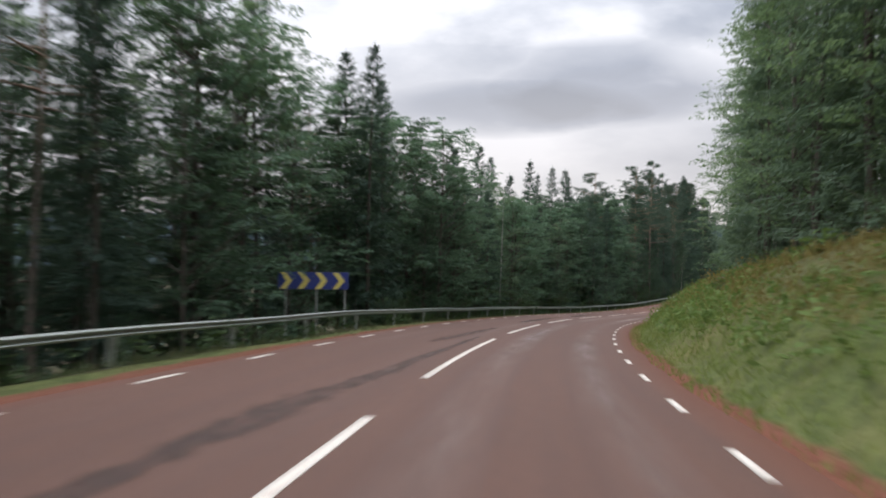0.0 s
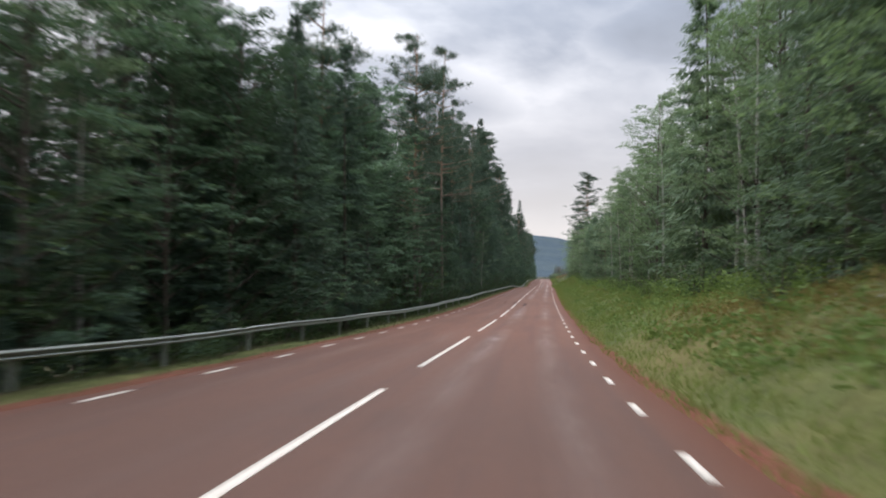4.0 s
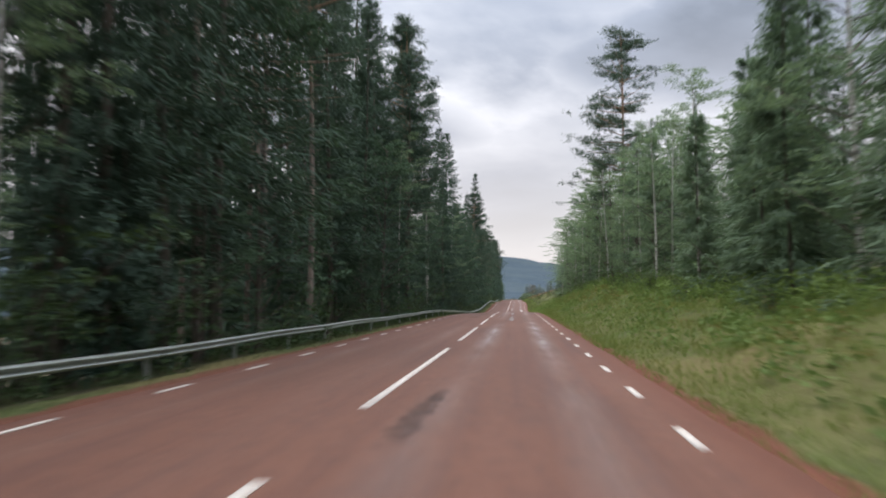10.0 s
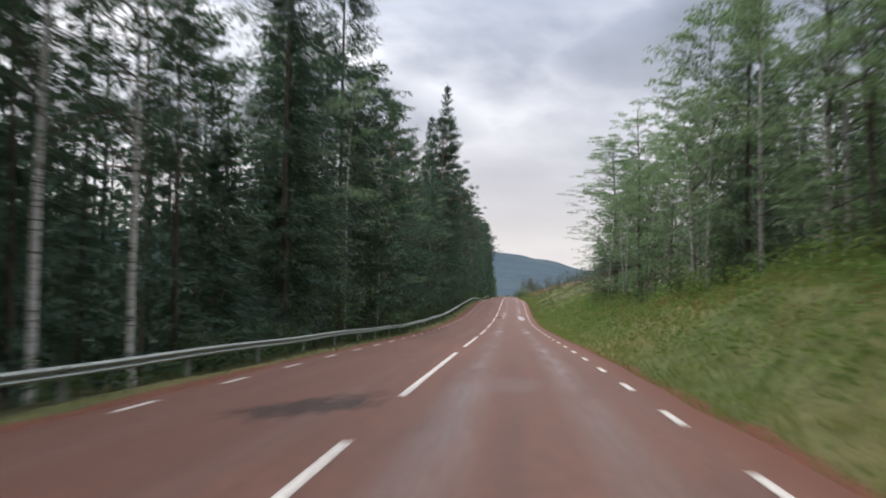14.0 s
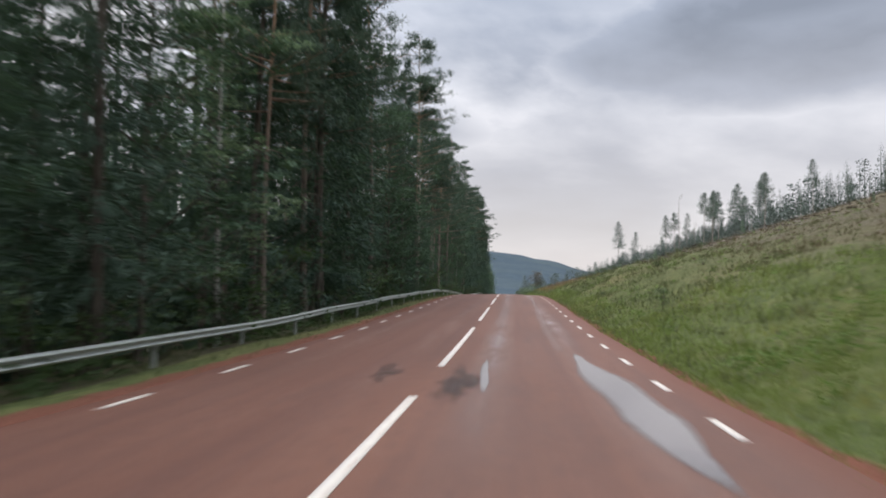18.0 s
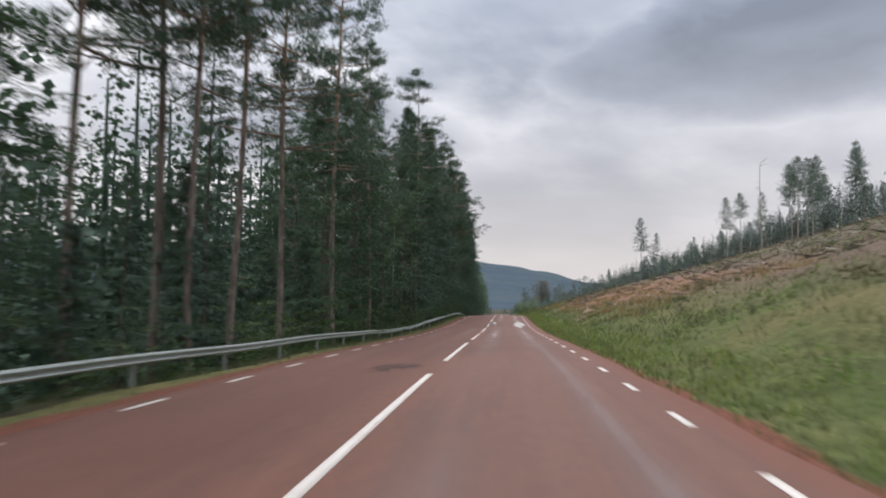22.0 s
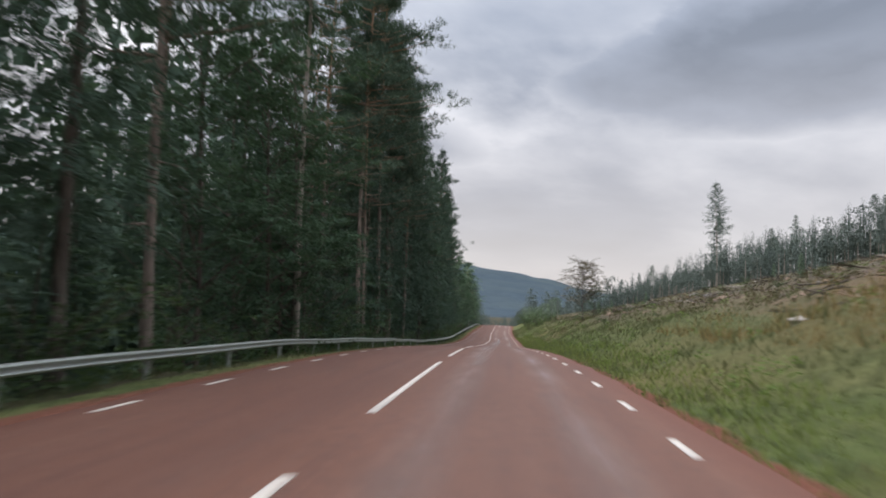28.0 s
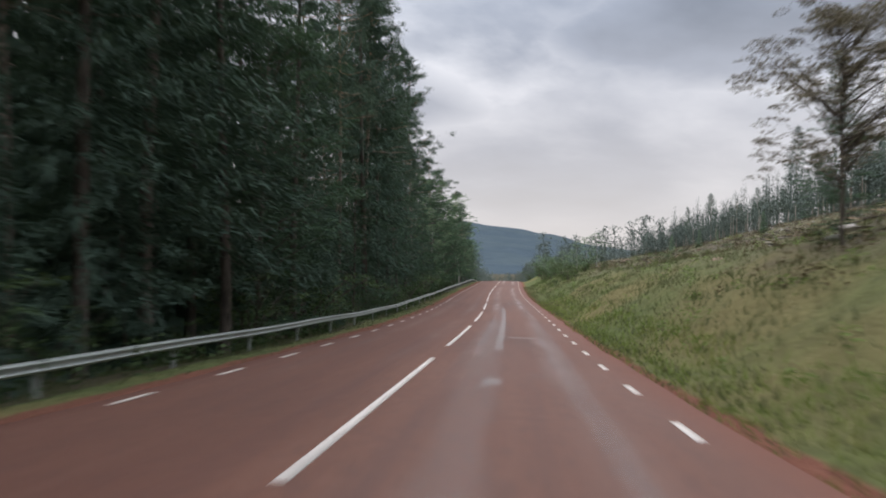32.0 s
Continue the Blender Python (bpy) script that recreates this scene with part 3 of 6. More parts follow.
def tube(points, radii, sides=7, seed=0):
    """A tapered, slightly uneven tube along points, as verts and faces."""
    rng = np.random.default_rng(seed)
    pts, rad = np.asarray(points, float), np.asarray(radii, float)
    d = np.gradient(pts, axis=0)
    d /= np.linalg.norm(d, axis=1, keepdims=True) + 1e-9
    ref = np.where(np.abs(d[:, 2:3]) > 0.9, [[1.0, 0, 0]], [[0, 0, 1.0]])
    u = np.cross(d, ref)
    u /= np.linalg.norm(u, axis=1, keepdims=True) + 1e-9
    w = np.cross(d, u)
    ang = np.arange(sides) * 2 * math.pi / sides
    wob = 1 + rng.uniform(-0.1, 0.1, (len(pts), sides))
    ring = (np.cos(ang)[None, :, None] * u[:, None] + np.sin(ang)[None, :, None] * w[:, None]) * (rad[:, None] * wob)[..., None]
    v = (pts[:, None] + ring).reshape(-1, 3)
    i = np.arange(len(pts) - 1)[:, None] * sides
    j = np.arange(sides)[None]
    k = (j + 1) % sides
    f = np.stack([i + j, i + k, i + sides + k, i + sides + j], -1).reshape(-1, 4)
    return v, f


class Soup:
    """Collects quads."""

    def __init__(self):
        self.v, self.f, self.n = [], [], 0

    def add(self, v, f):
        self.v.append(np.asarray(v, float))
        self.f.append(np.asarray(f) + self.n)
        self.n += len(v)

    def tube(self, points, radii, sides=6, seed=0):
        self.add(*tube(points, radii, sides, seed))

    def leaves(self, base, along, wide):
        """One pointed, slightly folded leaf or twig from each base point."""
        base, along, wide = (np.asarray(q, float) for q in (base, along, wide))
        fold = np.cross(along, wide)
        fold = fold / (np.linalg.norm(fold, axis=1, keepdims=True) + 1e-9) * np.linalg.norm(wide, axis=1, keepdims=True) * 0.35
        v = np.stack([base, base + along * 0.45 + wide + fold, base + along, base + along * 0.45 - wide + fold], 1).reshape(-1, 3)
        self.add(v, np.arange(len(base) * 4).reshape(-1, 4))

    def twigs(self, base, along, wide):
        """One thin pointed twig from each base point."""
        base, along, wide = (np.asarray(q, float) for q in (base, along, wide))
        v = np.stack([base - wide, base + wide, base + along], 1).reshape(-1, 3)
        self.add(v, np.arange(len(base) * 3).reshape(-1, 3))

    def mesh(self, name, material, smooth=False):
        return mesh_from(name, np.concatenate(self.v), np.concatenate(self.f), material, smooth)

    def arrays(self):
        return np.concatenate(self.v), np.concatenate(self.f)


def unit(v):
    return v / (np.linalg.norm(v, axis=-1, keepdims=True) + 1e-9)


def side_of(d, rng):
    """A random direction square to each d."""
    r = rng.normal(size=d.shape)
    return unit(np.cross(d, r))


# ---- kinds of trees: each returns (trunk, limbs, crown) meshes of a tree of the given height ----
def trunk_line(h, rng, lean=0.02, n=9):
    z = np.linspace(0, h, n)
    bend = rng.uniform(-lean, lean, 2)
    curve = np.stack([bend[0] * z + 0.006 * h * np.sin(z / h * 5 + rng.uniform(0, 6)), bend[1] * z + 0.006 * h * np.sin(z / h * 4 + rng.uniform(0, 6)), z - 0.4], 1)
    curve[0, :2] *= 0
    return curve


def on_line(line, z):
    return np.stack([np.interp(z, line[:, 2], line[:, k]) for k in range(3)], -1)


def spruce(h, seed, start=0.06, spread=0.17, whorls=34, per=6, twigs=5, grain=0.2, needles=None, bark_material=None):
    rng = np.random.default_rng(seed)
    line = trunk_line(h, rng, 0.008)
    trunk, crown = Soup(), Soup()
    trunk.tube(line, np.interp(line[:, 2], [0, 0.5, h], [0.0095 * h, 0.0078 * h, 0.02]), 8, seed)
    frac = np.linspace(start, 0.985, whorls) ** 0.92
    frac = np.repeat(frac, per) + rng.normal(0, 0.008, whorls * per)
    frac = np.clip(frac, 0.02, 0.995)
    n = len(frac)
    az = rng.uniform(0, 2 * math.pi, n)
    long = h * spread * (1 - frac) ** 0.72 * rng.uniform(0.6, 1.15, n) * np.interp(frac, [start, start + 0.12], [0.6, 1.0]) + 0.18
    root = on_line(line, frac * h)
    out = np.stack([np.cos(az), np.sin(az), np.zeros(n)], 1)
    droop = np.interp(frac, [0, 0.6, 1.0], [-0.42, -0.22, 0.55]) + rng.normal(0, 0.09, n)
    step = np.linspace(0.22, 1.0, twigs)
    for k, u in enumerate(step):
        p = root + out * (long * u)[:, None]
        p[:, 2] += long * (droop * u + 0.16 * u * u)
        for sgn in (-1, 0, 1):
            tang = np.stack([-np.sin(az), np.cos(az), np.zeros(n)], 1) * sgn
            hang = rng.uniform(-0.55, 0.05, n) if sgn else rng.uniform(-1.5, -0.2, n)
            d = unit(out * 0.85 + tang * rng.uniform(0.3, 1.0, (n, 1)) + np.stack([np.zeros(n), np.zeros(n), hang], 1) + rng.normal(0, 0.12, (n, 3)))
            size = (0.16 + grain * long * (1.15 - 0.6 * u)) * rng.uniform(0.6, 1.3, n)
            size = np.minimum(size, 1.5 * grain + 0.20)
            w = unit(np.cross(d, np.stack([rng.normal(0, 0.6, n), rng.normal(0, 0.6, n), np.ones(n)], 1)))
            q = p + rng.normal(0, 0.06, (n, 3)) * (0.5 + long[:, None] * 0.5)
            crown.twigs(q, d * size[:, None], w * (size * 0.062 + 0.009)[:, None])
    tip = on_line(line, np.array([h * 0.96]))
    crown.twigs(np.repeat(tip, 5, 0), np.tile([[0, 0, h * 0.045 + 0.3]], (5, 1)) + rng.normal(0, 0.07, (5, 3)), unit(rng.normal(size=(5, 3))) * 0.06)
    return trunk.mesh("trunk", bark_material or M_BARK, True), None, crown.mesh("crown", needles or M_SPRUCE)


def pine(h, seed, start=0.5, limbs=30, tufts=5, needles=15, dead=10, material=None, needle=0.35, leaf=None):
    rng = np.random.default_rng(seed)
    line = trunk_line(h, rng, 0.015)
    trunk, crown = Soup(), Soup()
    limb = trunk
    trunk.tube(line, np.interp(line[:, 2], [0, 0.6, h], [0.0068 * h, 0.0058 * h, 0.03]), 8, seed)
    for k in range(limbs + dead):
        f = rng.uniform(start, 0.98) if k < limbs else rng.uniform(0.15, start)
        a = rng.uniform(0, 2 * math.pi)
        top = (f - start) / (1 - start)
        ln = h * 0.135 * (1 - max(top, 0)) ** 0.6 * rng.uniform(0.6, 1.2) + 0.35 if k < limbs else rng.uniform(0.3, 0.9)
        o = np.array([math.cos(a), math.sin(a), 0])
        base = on_line(line, np.array([f * h]))[0]
        rise = (0.1 + 0.5 * max(top, 0)) if k < limbs else rng.uniform(-0.35, 0.1)
        pts = base + np.outer([0, 0.5, 1.0], o * ln) + np.outer([0, 0.35, 1.0], [0, 0, ln * rise])
        limb.tube(pts, [0.02 + 0.012 * ln, 0.015 + 0.008 * ln, 0.008], 4, seed + k)
        if k < limbs:
            spots = base + (pts[2] - base) * rng.uniform(0.45, 1.08, (tufts, 1)) + rng.normal(0, 0.16 * ln + 0.06, (tufts, 3)) * [1, 1, 0.5]
            c = np.repeat(spots, needles, 0) + rng.normal(0, 0.17, (tufts * needles, 3)) * [1.15, 1.15, 0.6]
            d = unit(rng.normal(size=c.shape) + o * 0.4 + [0, 0, 0.55]) * (needle * rng.uniform(0.6, 1.2, (len(c), 1)))
            crown.twigs(c, d, side_of(d, rng) * (needle * rng.uniform(0.06, 0.11, (len(c), 1))))
    return trunk.mesh("trunk", material or M_PBARK, True), None, crown.mesh("crown", leaf or M_PINE)


def spray(hub, radius, n, rng):
    """n points in flat, slightly drooping sprays round the hubs, and the way from each hub to them."""
    k = rng.integers(0, len(hub), n)
    a, r = rng.uniform(0, 2 * math.pi, n), np.sqrt(rng.uniform(0, 1, n))
    away = np.stack([np.cos(a), np.sin(a), np.zeros(n)], 1)
    off = away * (r * radius[k])[:, None]
    off[:, 2] = rng.normal(0, 0.10, n) * radius[k] - 0.30 * r * r * radius[k]
    return hub[k] + off, away


def broadleaf(h, seed, start=0.22, spread=0.2, limbs=24, leaves=90, size=0.17, bark_material=None, leaf=None, slim=0.009, droop=0.2):
    rng = np.random.default_rng(seed)
    line = trunk_line(h, rng, 0.035)
    trunk, crown = Soup(), Soup()
    limb = trunk if bark_material else Soup()
    trunk.tube(line, np.interp(line[:, 2], [0, 0.5, h], [slim * h * 1.2, slim * h, 0.015]), 7, seed)
    for k in range(limbs):
        f = start + (0.97 - start) * ((k + rng.uniform(0, 1)) / limbs)
        a = rng.uniform(0, 2 * math.pi)
        top = (f - start) / (1 - start)
        ln = h * spread * (0.35 + 1.5 * top * (1 - top) + 0.55 * (1 - top)) * rng.uniform(0.55, 1.08)
        o = np.array([math.cos(a), math.sin(a), 0])
        base = on_line(line, np.array([f * h]))[0]
        rise = rng.uniform(0.35, 1.0)
        pts = base + np.outer([0, 0.4, 0.75, 1.0], o * ln) + np.outer([0, 0.5, 0.95, 1.0 - droop], [0, 0, ln * rise])
        limb.tube(pts, [0.010 + 0.008 * ln, 0.008 + 0.005 * ln, 0.006, 0.004], 4, seed + k)
        # leaves lie in flat sprays along the limb, with gaps of air between one spray and the next
        count = max(4, int(5 + 2.2 * ln))
        t = np.sort(rng.uniform(0.25, 1.05, count))
        hub = np.stack([np.interp(t, [0, 0.4, 0.75, 1.0], pts[:, q]) for q in range(3)], 1)
        hub = hub + rng.normal(0, 0.07 * ln + 0.10, (count, 3)).clip(-0.5, 0.5) * [1, 1, 0.7]
        c, away = spray(hub, rng.uniform(0.22, 0.42, count) * (0.7 + 0.022 * h), leaves, rng)
        d = unit(away * 0.9 + o * 0.5 + rng.normal(0, 0.35, c.shape) + [0, 0, -0.35]) * (size * rng.uniform(0.6, 1.35, (leaves, 1)))
        flat = unit(np.cross(d, rng.normal(0, 0.42, c.shape) + [0, 0, 1.0]))
        crown.twigs(c, d, flat * (size * rng.uniform(0.26, 0.42, (leaves, 1))))
    return trunk.mesh("trunk", bark_material or M_BBARK, True), None if bark_material else limb.mesh("branchwork", M_BARK), crown.mesh("crown", leaf or M_BIRCH)


def shrub(h, seed, stems=9, leaves=85, size=0.15, leaf=None):
    rng = np.random.default_rng(seed)
    limb, crown = Soup(), Soup()
    for k in range(stems):
        a, lean = rng.uniform(0, 2 * math.pi), rng.uniform(0.15, 0.75)
        ln = h * rng.uniform(0.55, 1.05)
        o = np.array([math.cos(a) * lean, math.sin(a) * lean, 1.0])
        pts = np.outer([0, 0.5, 1.0], o * ln) + [[0, 0, -0.15], [0, 0, 0], [math.cos(a) * 0.2 * ln, math.sin(a) * 0.2 * ln, -0.12 * ln]]
        limb.tube(pts, [0.022, 0.014, 0.006], 4, seed + k)
        t = rng.uniform(0.2, 1.05, 6)
        hub = np.stack([np.interp(t, [0, 0.5, 1.0], pts[:, q]) for q in range(3)], 1) + rng.normal(0, 0.07 * h, (6, 3))
        c, away = spray(hub, rng.uniform(0.10, 0.20, 6) * h, leaves, rng)
        c[:, 2] = np.maximum(c[:, 2], 0.05)
        d = unit(away + rng.normal(0, 0.4, c.shape) + [0, 0, -0.25]) * (size * rng.uniform(0.6, 1.4, (leaves, 1)))
        flat = unit(np.cross(d, rng.normal(0, 0.45, c.shape) + [0, 0, 1.0]))
        crown.twigs(c, d, flat * (size * rng.uniform(0.26, 0.42, (leaves, 1))))
    return None, limb.mesh("branchwork", M_BARK), crown.mesh("foliage", leaf or M_SHRUB)


def tree_thing(kind, meshes, label, category, group):
    """The first tree of a form, with its parts, kept at the origin until copies are planted."""
    root = new(kind)
    for nm, me in zip(("trunk", "limbs", "crown"), meshes):
        if me is not None:
            part(me.name.split(".")[0], me, root)
    return tagged(root, label, category, group)

class Form:
    """One form of a repeated thing: the first planting builds it, later ones are copies."""

    def __init__(self, kind, meshes, label, category, group):
        self.kind, self.meshes, self.label, self.category, self.group, self.first = kind, meshes, label, category, group, None

    def plant(self, m):
        if self.first is None:
            self.first = tree_thing(self.kind, self.meshes, self.label, self.category, self.group)
            self.first.matrix_world = m
            self.size = m.to_scale()
            return self.first
        ob = copy_thing(self.first, Matrix.Identity(4))
        ob.matrix_basis = m
        return ob


def planted(s, lat, turn=0.0, grow=1.0, sink=0.12, wide=None, tilt=0.0):
    """Pose of something that stands on the ground at the chainage s, lat metres right of the centre line."""
    w = grow if wide is None else wide
    return Matrix.Translation(spot(s, lat, sink)) @ Matrix.Rotation(turn, 4, "Z") @ Matrix.Rotation(tilt, 4, "X") @ Matrix.Diagonal((w, w, grow, 1))


# ---- ground: one sheet to the horizon ----
def build_ground():
    rows = np.concatenate([[-4000, -2500, -1200, -600, -300], np.arange(-140, -20, 10), np.arange(-20, 640, 1.5), np.arange(640, 1000, 10), [1000, 1100, 1250, 1500, 1900, 2500, 3300, 4300]])
    right = [3.0, 3.6, 4.0, 4.3, 4.7, 5.2, 5.8, 6.4, 7.0, 7.7, 8.5, 9.4, 10.5, 11.8, 13.2, 15, 17, 19, 22, 25, 29, 34, 40, 47, 54, 60, 80, 110, 160, 250, 420, 800, 1600, 4000]
    left = [3.0, 3.38, 3.44, 3.7, 4.0, 4.3, 4.8, 5.3, 5.9, 6.6, 7.5, 8.6, 10, 12, 15, 19, 24, 30, 40, 60, 90, 150, 300, 700, 1600, 4000]
    cols = np.array([-q for q in reversed(left)] + [0.0] + right)
    s, lat = np.meshgrid(rows, cols, indexing="ij")
    z = height(s, lat)
    v = place(s, lat, z).reshape(-1, 3)
    me = mesh_from("ground", v, grid_faces(len(rows), len(cols)), M_GROUND, True, np.stack([lat.ravel(), s.ravel()], 1))
    sf, lf = s.ravel(), lat.ravel()
    values = {
        "dry": np.interp(lf, [4.6, 7.0, 11, 17], [0.0, 0.3, 0.6, 1.0]) * np.interp(sf, [284, 300, 440, 474, 496, 560], [0, 1, 1.2, 1.0, 0.5, 0.5]) + np.interp(lf, [5.6, 7, 9], [0.0, 0.7, 0.9]) * np.interp(sf, [80, 95], [1.0, 0]),
        "red": np.exp(-(((sf - 402) / 30) ** 2) - (((lf - 13) / 6.5) ** 2)) * 1.3,
        "bare": bareness(sf, lf),
        "litter": np.where(lf < -4.95, 0.9, 0.0) + np.where(lf > 11, 1.0, 0.0) * np.interp(sf, [70, 85, 270, 290], [1, 1, 1, 0]) * (sf > -150) + np.interp(lf, [5.5, 7.5], [0, 1.0]) * np.interp(sf, [585, 620], [0, 1]),
        "grit": np.interp(np.where(lf < 0, np.abs(lf) + 0.10, lf), [3.8, 4.15, 4.5], [1.0, 0.6, 0.0]),
    }
    for nm, val in values.items():
        at = me.attributes.new(nm, "FLOAT", "POINT")
        at.data.foreach_set("value", np.asarray(val, np.float32))
    return tagged(new("ground", me), "rough grass verge, forest floor and felled slope", "ground", kind="structure")


build_ground()


def build_road():
    rows = np.concatenate([np.arange(-140, 760, 2.0), np.arange(760, 1001, 10)])
    cols = np.array([-3.58, -3.46, -3.1, -2.4, -1.6, -0.8, 0, 0.8, 1.6, 2.4, 3.1, ROAD_HALF, ROAD_HALF + 0.12])
    s, lat = np.meshgrid(rows, cols, indexing="ij")
    ragged = np.where(np.abs(lat) > 3.4, wave(s * 1.3, lat) * 0.09 + np.where(lat < 0, wave(s * 0.43, lat) * 0.10, 0), 0)
    z = surface(s, lat) + np.where((lat > ROAD_HALF + 0.05) | (lat < -3.5), -0.16, 0)
    v = place(s, lat + ragged, z).reshape(-1, 3)
    me = mesh_from("road", v, grid_faces(len(rows), len(cols)), M_ASPHALT, True, np.stack([lat.ravel(), s.ravel()], 1))
    return tagged(new("road", me), "two-lane road of worn reddish asphalt, damp in places", "road", kind="structure")


road = build_road()


def strip_on_road(s0, s1, lat0, lat1, lift=0.004, n=4):
    """A thin slab that follows the paved surface, as verts and faces."""
    rows, cols = np.linspace(s0, s1, n), np.linspace(lat0, lat1, 2)
    s, lat = np.meshgrid(rows, cols, indexing="ij")
    top = place(s, lat, surface(s, lat) + lift).reshape(-1, 3)
    f = grid_faces(n, 2)
    low = top - [0, 0, lift + 0.004]
    v = np.concatenate([top, low])
    k, e = 2 * n, []
    for i in range(n - 1):
        e += [[2 * i + 2, 2 * i, k + 2 * i, k + 2 * i + 2], [2 * i + 1, 2 * i + 3, k + 2 * i + 3, k + 2 * i + 1]]
    e += [[0, 1, k + 1, k], [k - 1, k - 2, 2 * k - 2, 2 * k - 1]]
    return v, np.concatenate([f, np.array(e)])


def marking(name, s0, s1, lat, width, material):
    """One painted dash as a part of the road, its origin at its own middle."""
    v, f = strip_on_road(s0, s1, lat - width / 2, lat + width / 2, n=5 if s1 - s0 > 3 else 2)
    mid = v.mean(0)
    part(name, mesh_from(name, v - mid, f, material), road, m=Matrix.Translation(mid))


rng = random.Random(7)
for k in range(-1, 56):
    a = 12.0 * k
    marking("centre_dash", a, a + 9.0, 0.0, 0.11, M_PAINT)
# the dashes of the edge lines drift a little against an even three metres
DRIFT = {"left": ([20, 155, 212, 263, 340, 381, 435, 460, 475], [1.30, 1.33, 1.57, 1.95, 1.92, 2.36, 2.82, 3.25, 3.2]), "right": ([24, 60, 101, 140, 230, 430, 460, 475], [2.06, 2.50, 1.90, 1.62, 1.60, 1.55, 1.98, 1.97])}
for side, lat in (("left", LINE_LEFT), ("right", LINE_RIGHT)):
    far_v, far_f, count = [], [], 0
    for k in range(-5, 225):
        a = 3.0 * k
        a += float(np.interp(a, *DRIFT[side]))
        if 0 <= a <= 470 and not (side == "left" and 385 < a < 395):
            marking("edge_dash", a, a + 1.0 + rng.uniform(-0.05, 0.05), lat, 0.10, M_PAINT if side == "right" else M_OLDPAINT)
        else:
            v, f = strip_on_road(a, a + 1.0, lat - 0.05, lat + 0.05, n=2)
            far_v.append(v), far_f.append(f + count)
            count += len(v)
    tagged(part("far_edge_dashes", mesh_from("far_edge_dashes", np.concatenate(far_v), np.concatenate(far_f), M_OLDPAINT), road), kind="stuff")


def blot(name, s, lat, along, across, material, label, category, seed, lift=0.005, lumps=0.28):
    """A thin irregular patch lying on the asphalt."""
    r = np.random.default_rng(seed)
    n = 26
    a = np.arange(n) * 2 * math.pi / n
    rad = 1 + sum(lumps / (q + 1) * np.sin(a * (q + 1) + r.uniform(0, 6.3)) for q in range(1, 5)) + r.normal(0, 0.03, n)
    ss = np.concatenate([[s], s + along / 4 * rad * np.cos(a), s + along / 2 * rad * np.cos(a)])
    ll = np.concatenate([[lat], lat + across / 4 * rad * np.sin(a), lat + across / 2 * rad * np.sin(a)])
    v = place(ss, ll, surface(ss, ll) + lift)
    mid = v.mean(0)
    f = [(0, k + 1, (k + 1) % n + 1) for k in range(n)] + [(k + 1, n + k + 1, n + (k + 1) % n + 1, (k + 1) % n + 1) for k in range(n)]
    me = mesh_from(name, v - mid, f, material)
    at = me.attributes.new("cover", "FLOAT", "POINT")
    at.data.foreach_set("value", np.array([1.0] + [0.9] * n + [0.0] * n, np.float32))
    ob = new(name, me)
    ob.location = mid
    if category:
        return tagged(ob, label, category)
    ob.parent = road
    return tagged(ob, label)


def trail(name, knots, material, label, category, seed, lift=0.005):
    """A long irregular patch on the asphalt along knots of chainage, distance to the right and width."""
    r = np.random.default_rng(seed)
    k = np.array(knots, float)
    s = np.linspace(k[0, 0], k[-1, 0], max(8, int((k[-1, 0] - k[0, 0]) * 2.5)))
    lat = np.interp(s, k[:, 0], k[:, 1])
    half = np.interp(s, k[:, 0], k[:, 2]) / 2
    side = [half * (1 + 0.16 * np.sin(s * q + r.uniform(0, 6)) + r.normal(0, 0.025, len(s))) for q in (1.3, 1.7)]
    ll = np.stack([lat - side[0], lat - side[0] * 0.4, lat + side[1] * 0.4, lat + side[1]], 1)
    ss = np.repeat(s[:, None], 4, 1)
    v = place(ss, ll, surface(ss, ll) + lift).reshape(-1, 3)
    mid = v.mean(0)
    me = mesh_from(name, v - mid, grid_faces(len(s), 4), material)
    cover = np.tile([0.0, 0.9, 0.9, 0.0], (len(s), 1)) * np.interp(s, [s[0], s[0] + 0.8, s[-1] - 0.8, s[-1]], [0, 1, 1, 0])[:, None]
    at = me.attributes.new("cover", "FLOAT", "POINT")
    at.data.foreach_set("value", cover.ravel().astype(np.float32))
    if category == "puddle":
        # standing water lies level
        me.normals_split_custom_set_from_vertices([(0.0, 0.0, 1.0)] * len(me.vertices))
    ob = new(name, me)
    ob.location = mid
    if category:
        return tagged(ob, label, category)
    ob.parent = road
    return tagged(ob, label)


PUDDLES = [
    [(281.6, 2.62, 0.10), (283.0, 2.55, 0.42), (284.6, 2.55, 0.80), (286.2, 2.54, 0.86), (287.8, 2.46, 0.66), (289.4, 2.38, 0.36), (291.2, 2.34, 0.10)],
    [(285.4, 0.78, 0.05), (286.4, 0.76, 0.13), (288.0, 0.70, 0.16), (289.4, 0.68, 0.05)],
    [(382.4, 2.42, 0.12), (384.0, 2.40, 0.30), (385.4, 2.36, 0.58), (386.8, 2.38, 0.84), (388.6, 2.44, 1.04), (390.6, 2.46, 1.10), (392.4, 2.48, 1.02), (393.8, 2.48, 0.84), (395.0, 2.50, 0.58), (395.8, 2.54, 0.24)],
    [(390.4, 0.46, 0.10), (391.4, 0.48, 0.24), (392.8, 0.44, 0.26), (394.0, 0.36, 0.22), (395.6, 0.20, 0.14)],
    [(396.6, 2.50, 0.10), (397.6, 2.46, 0.26), (399.0, 2.46, 0.12)],
]
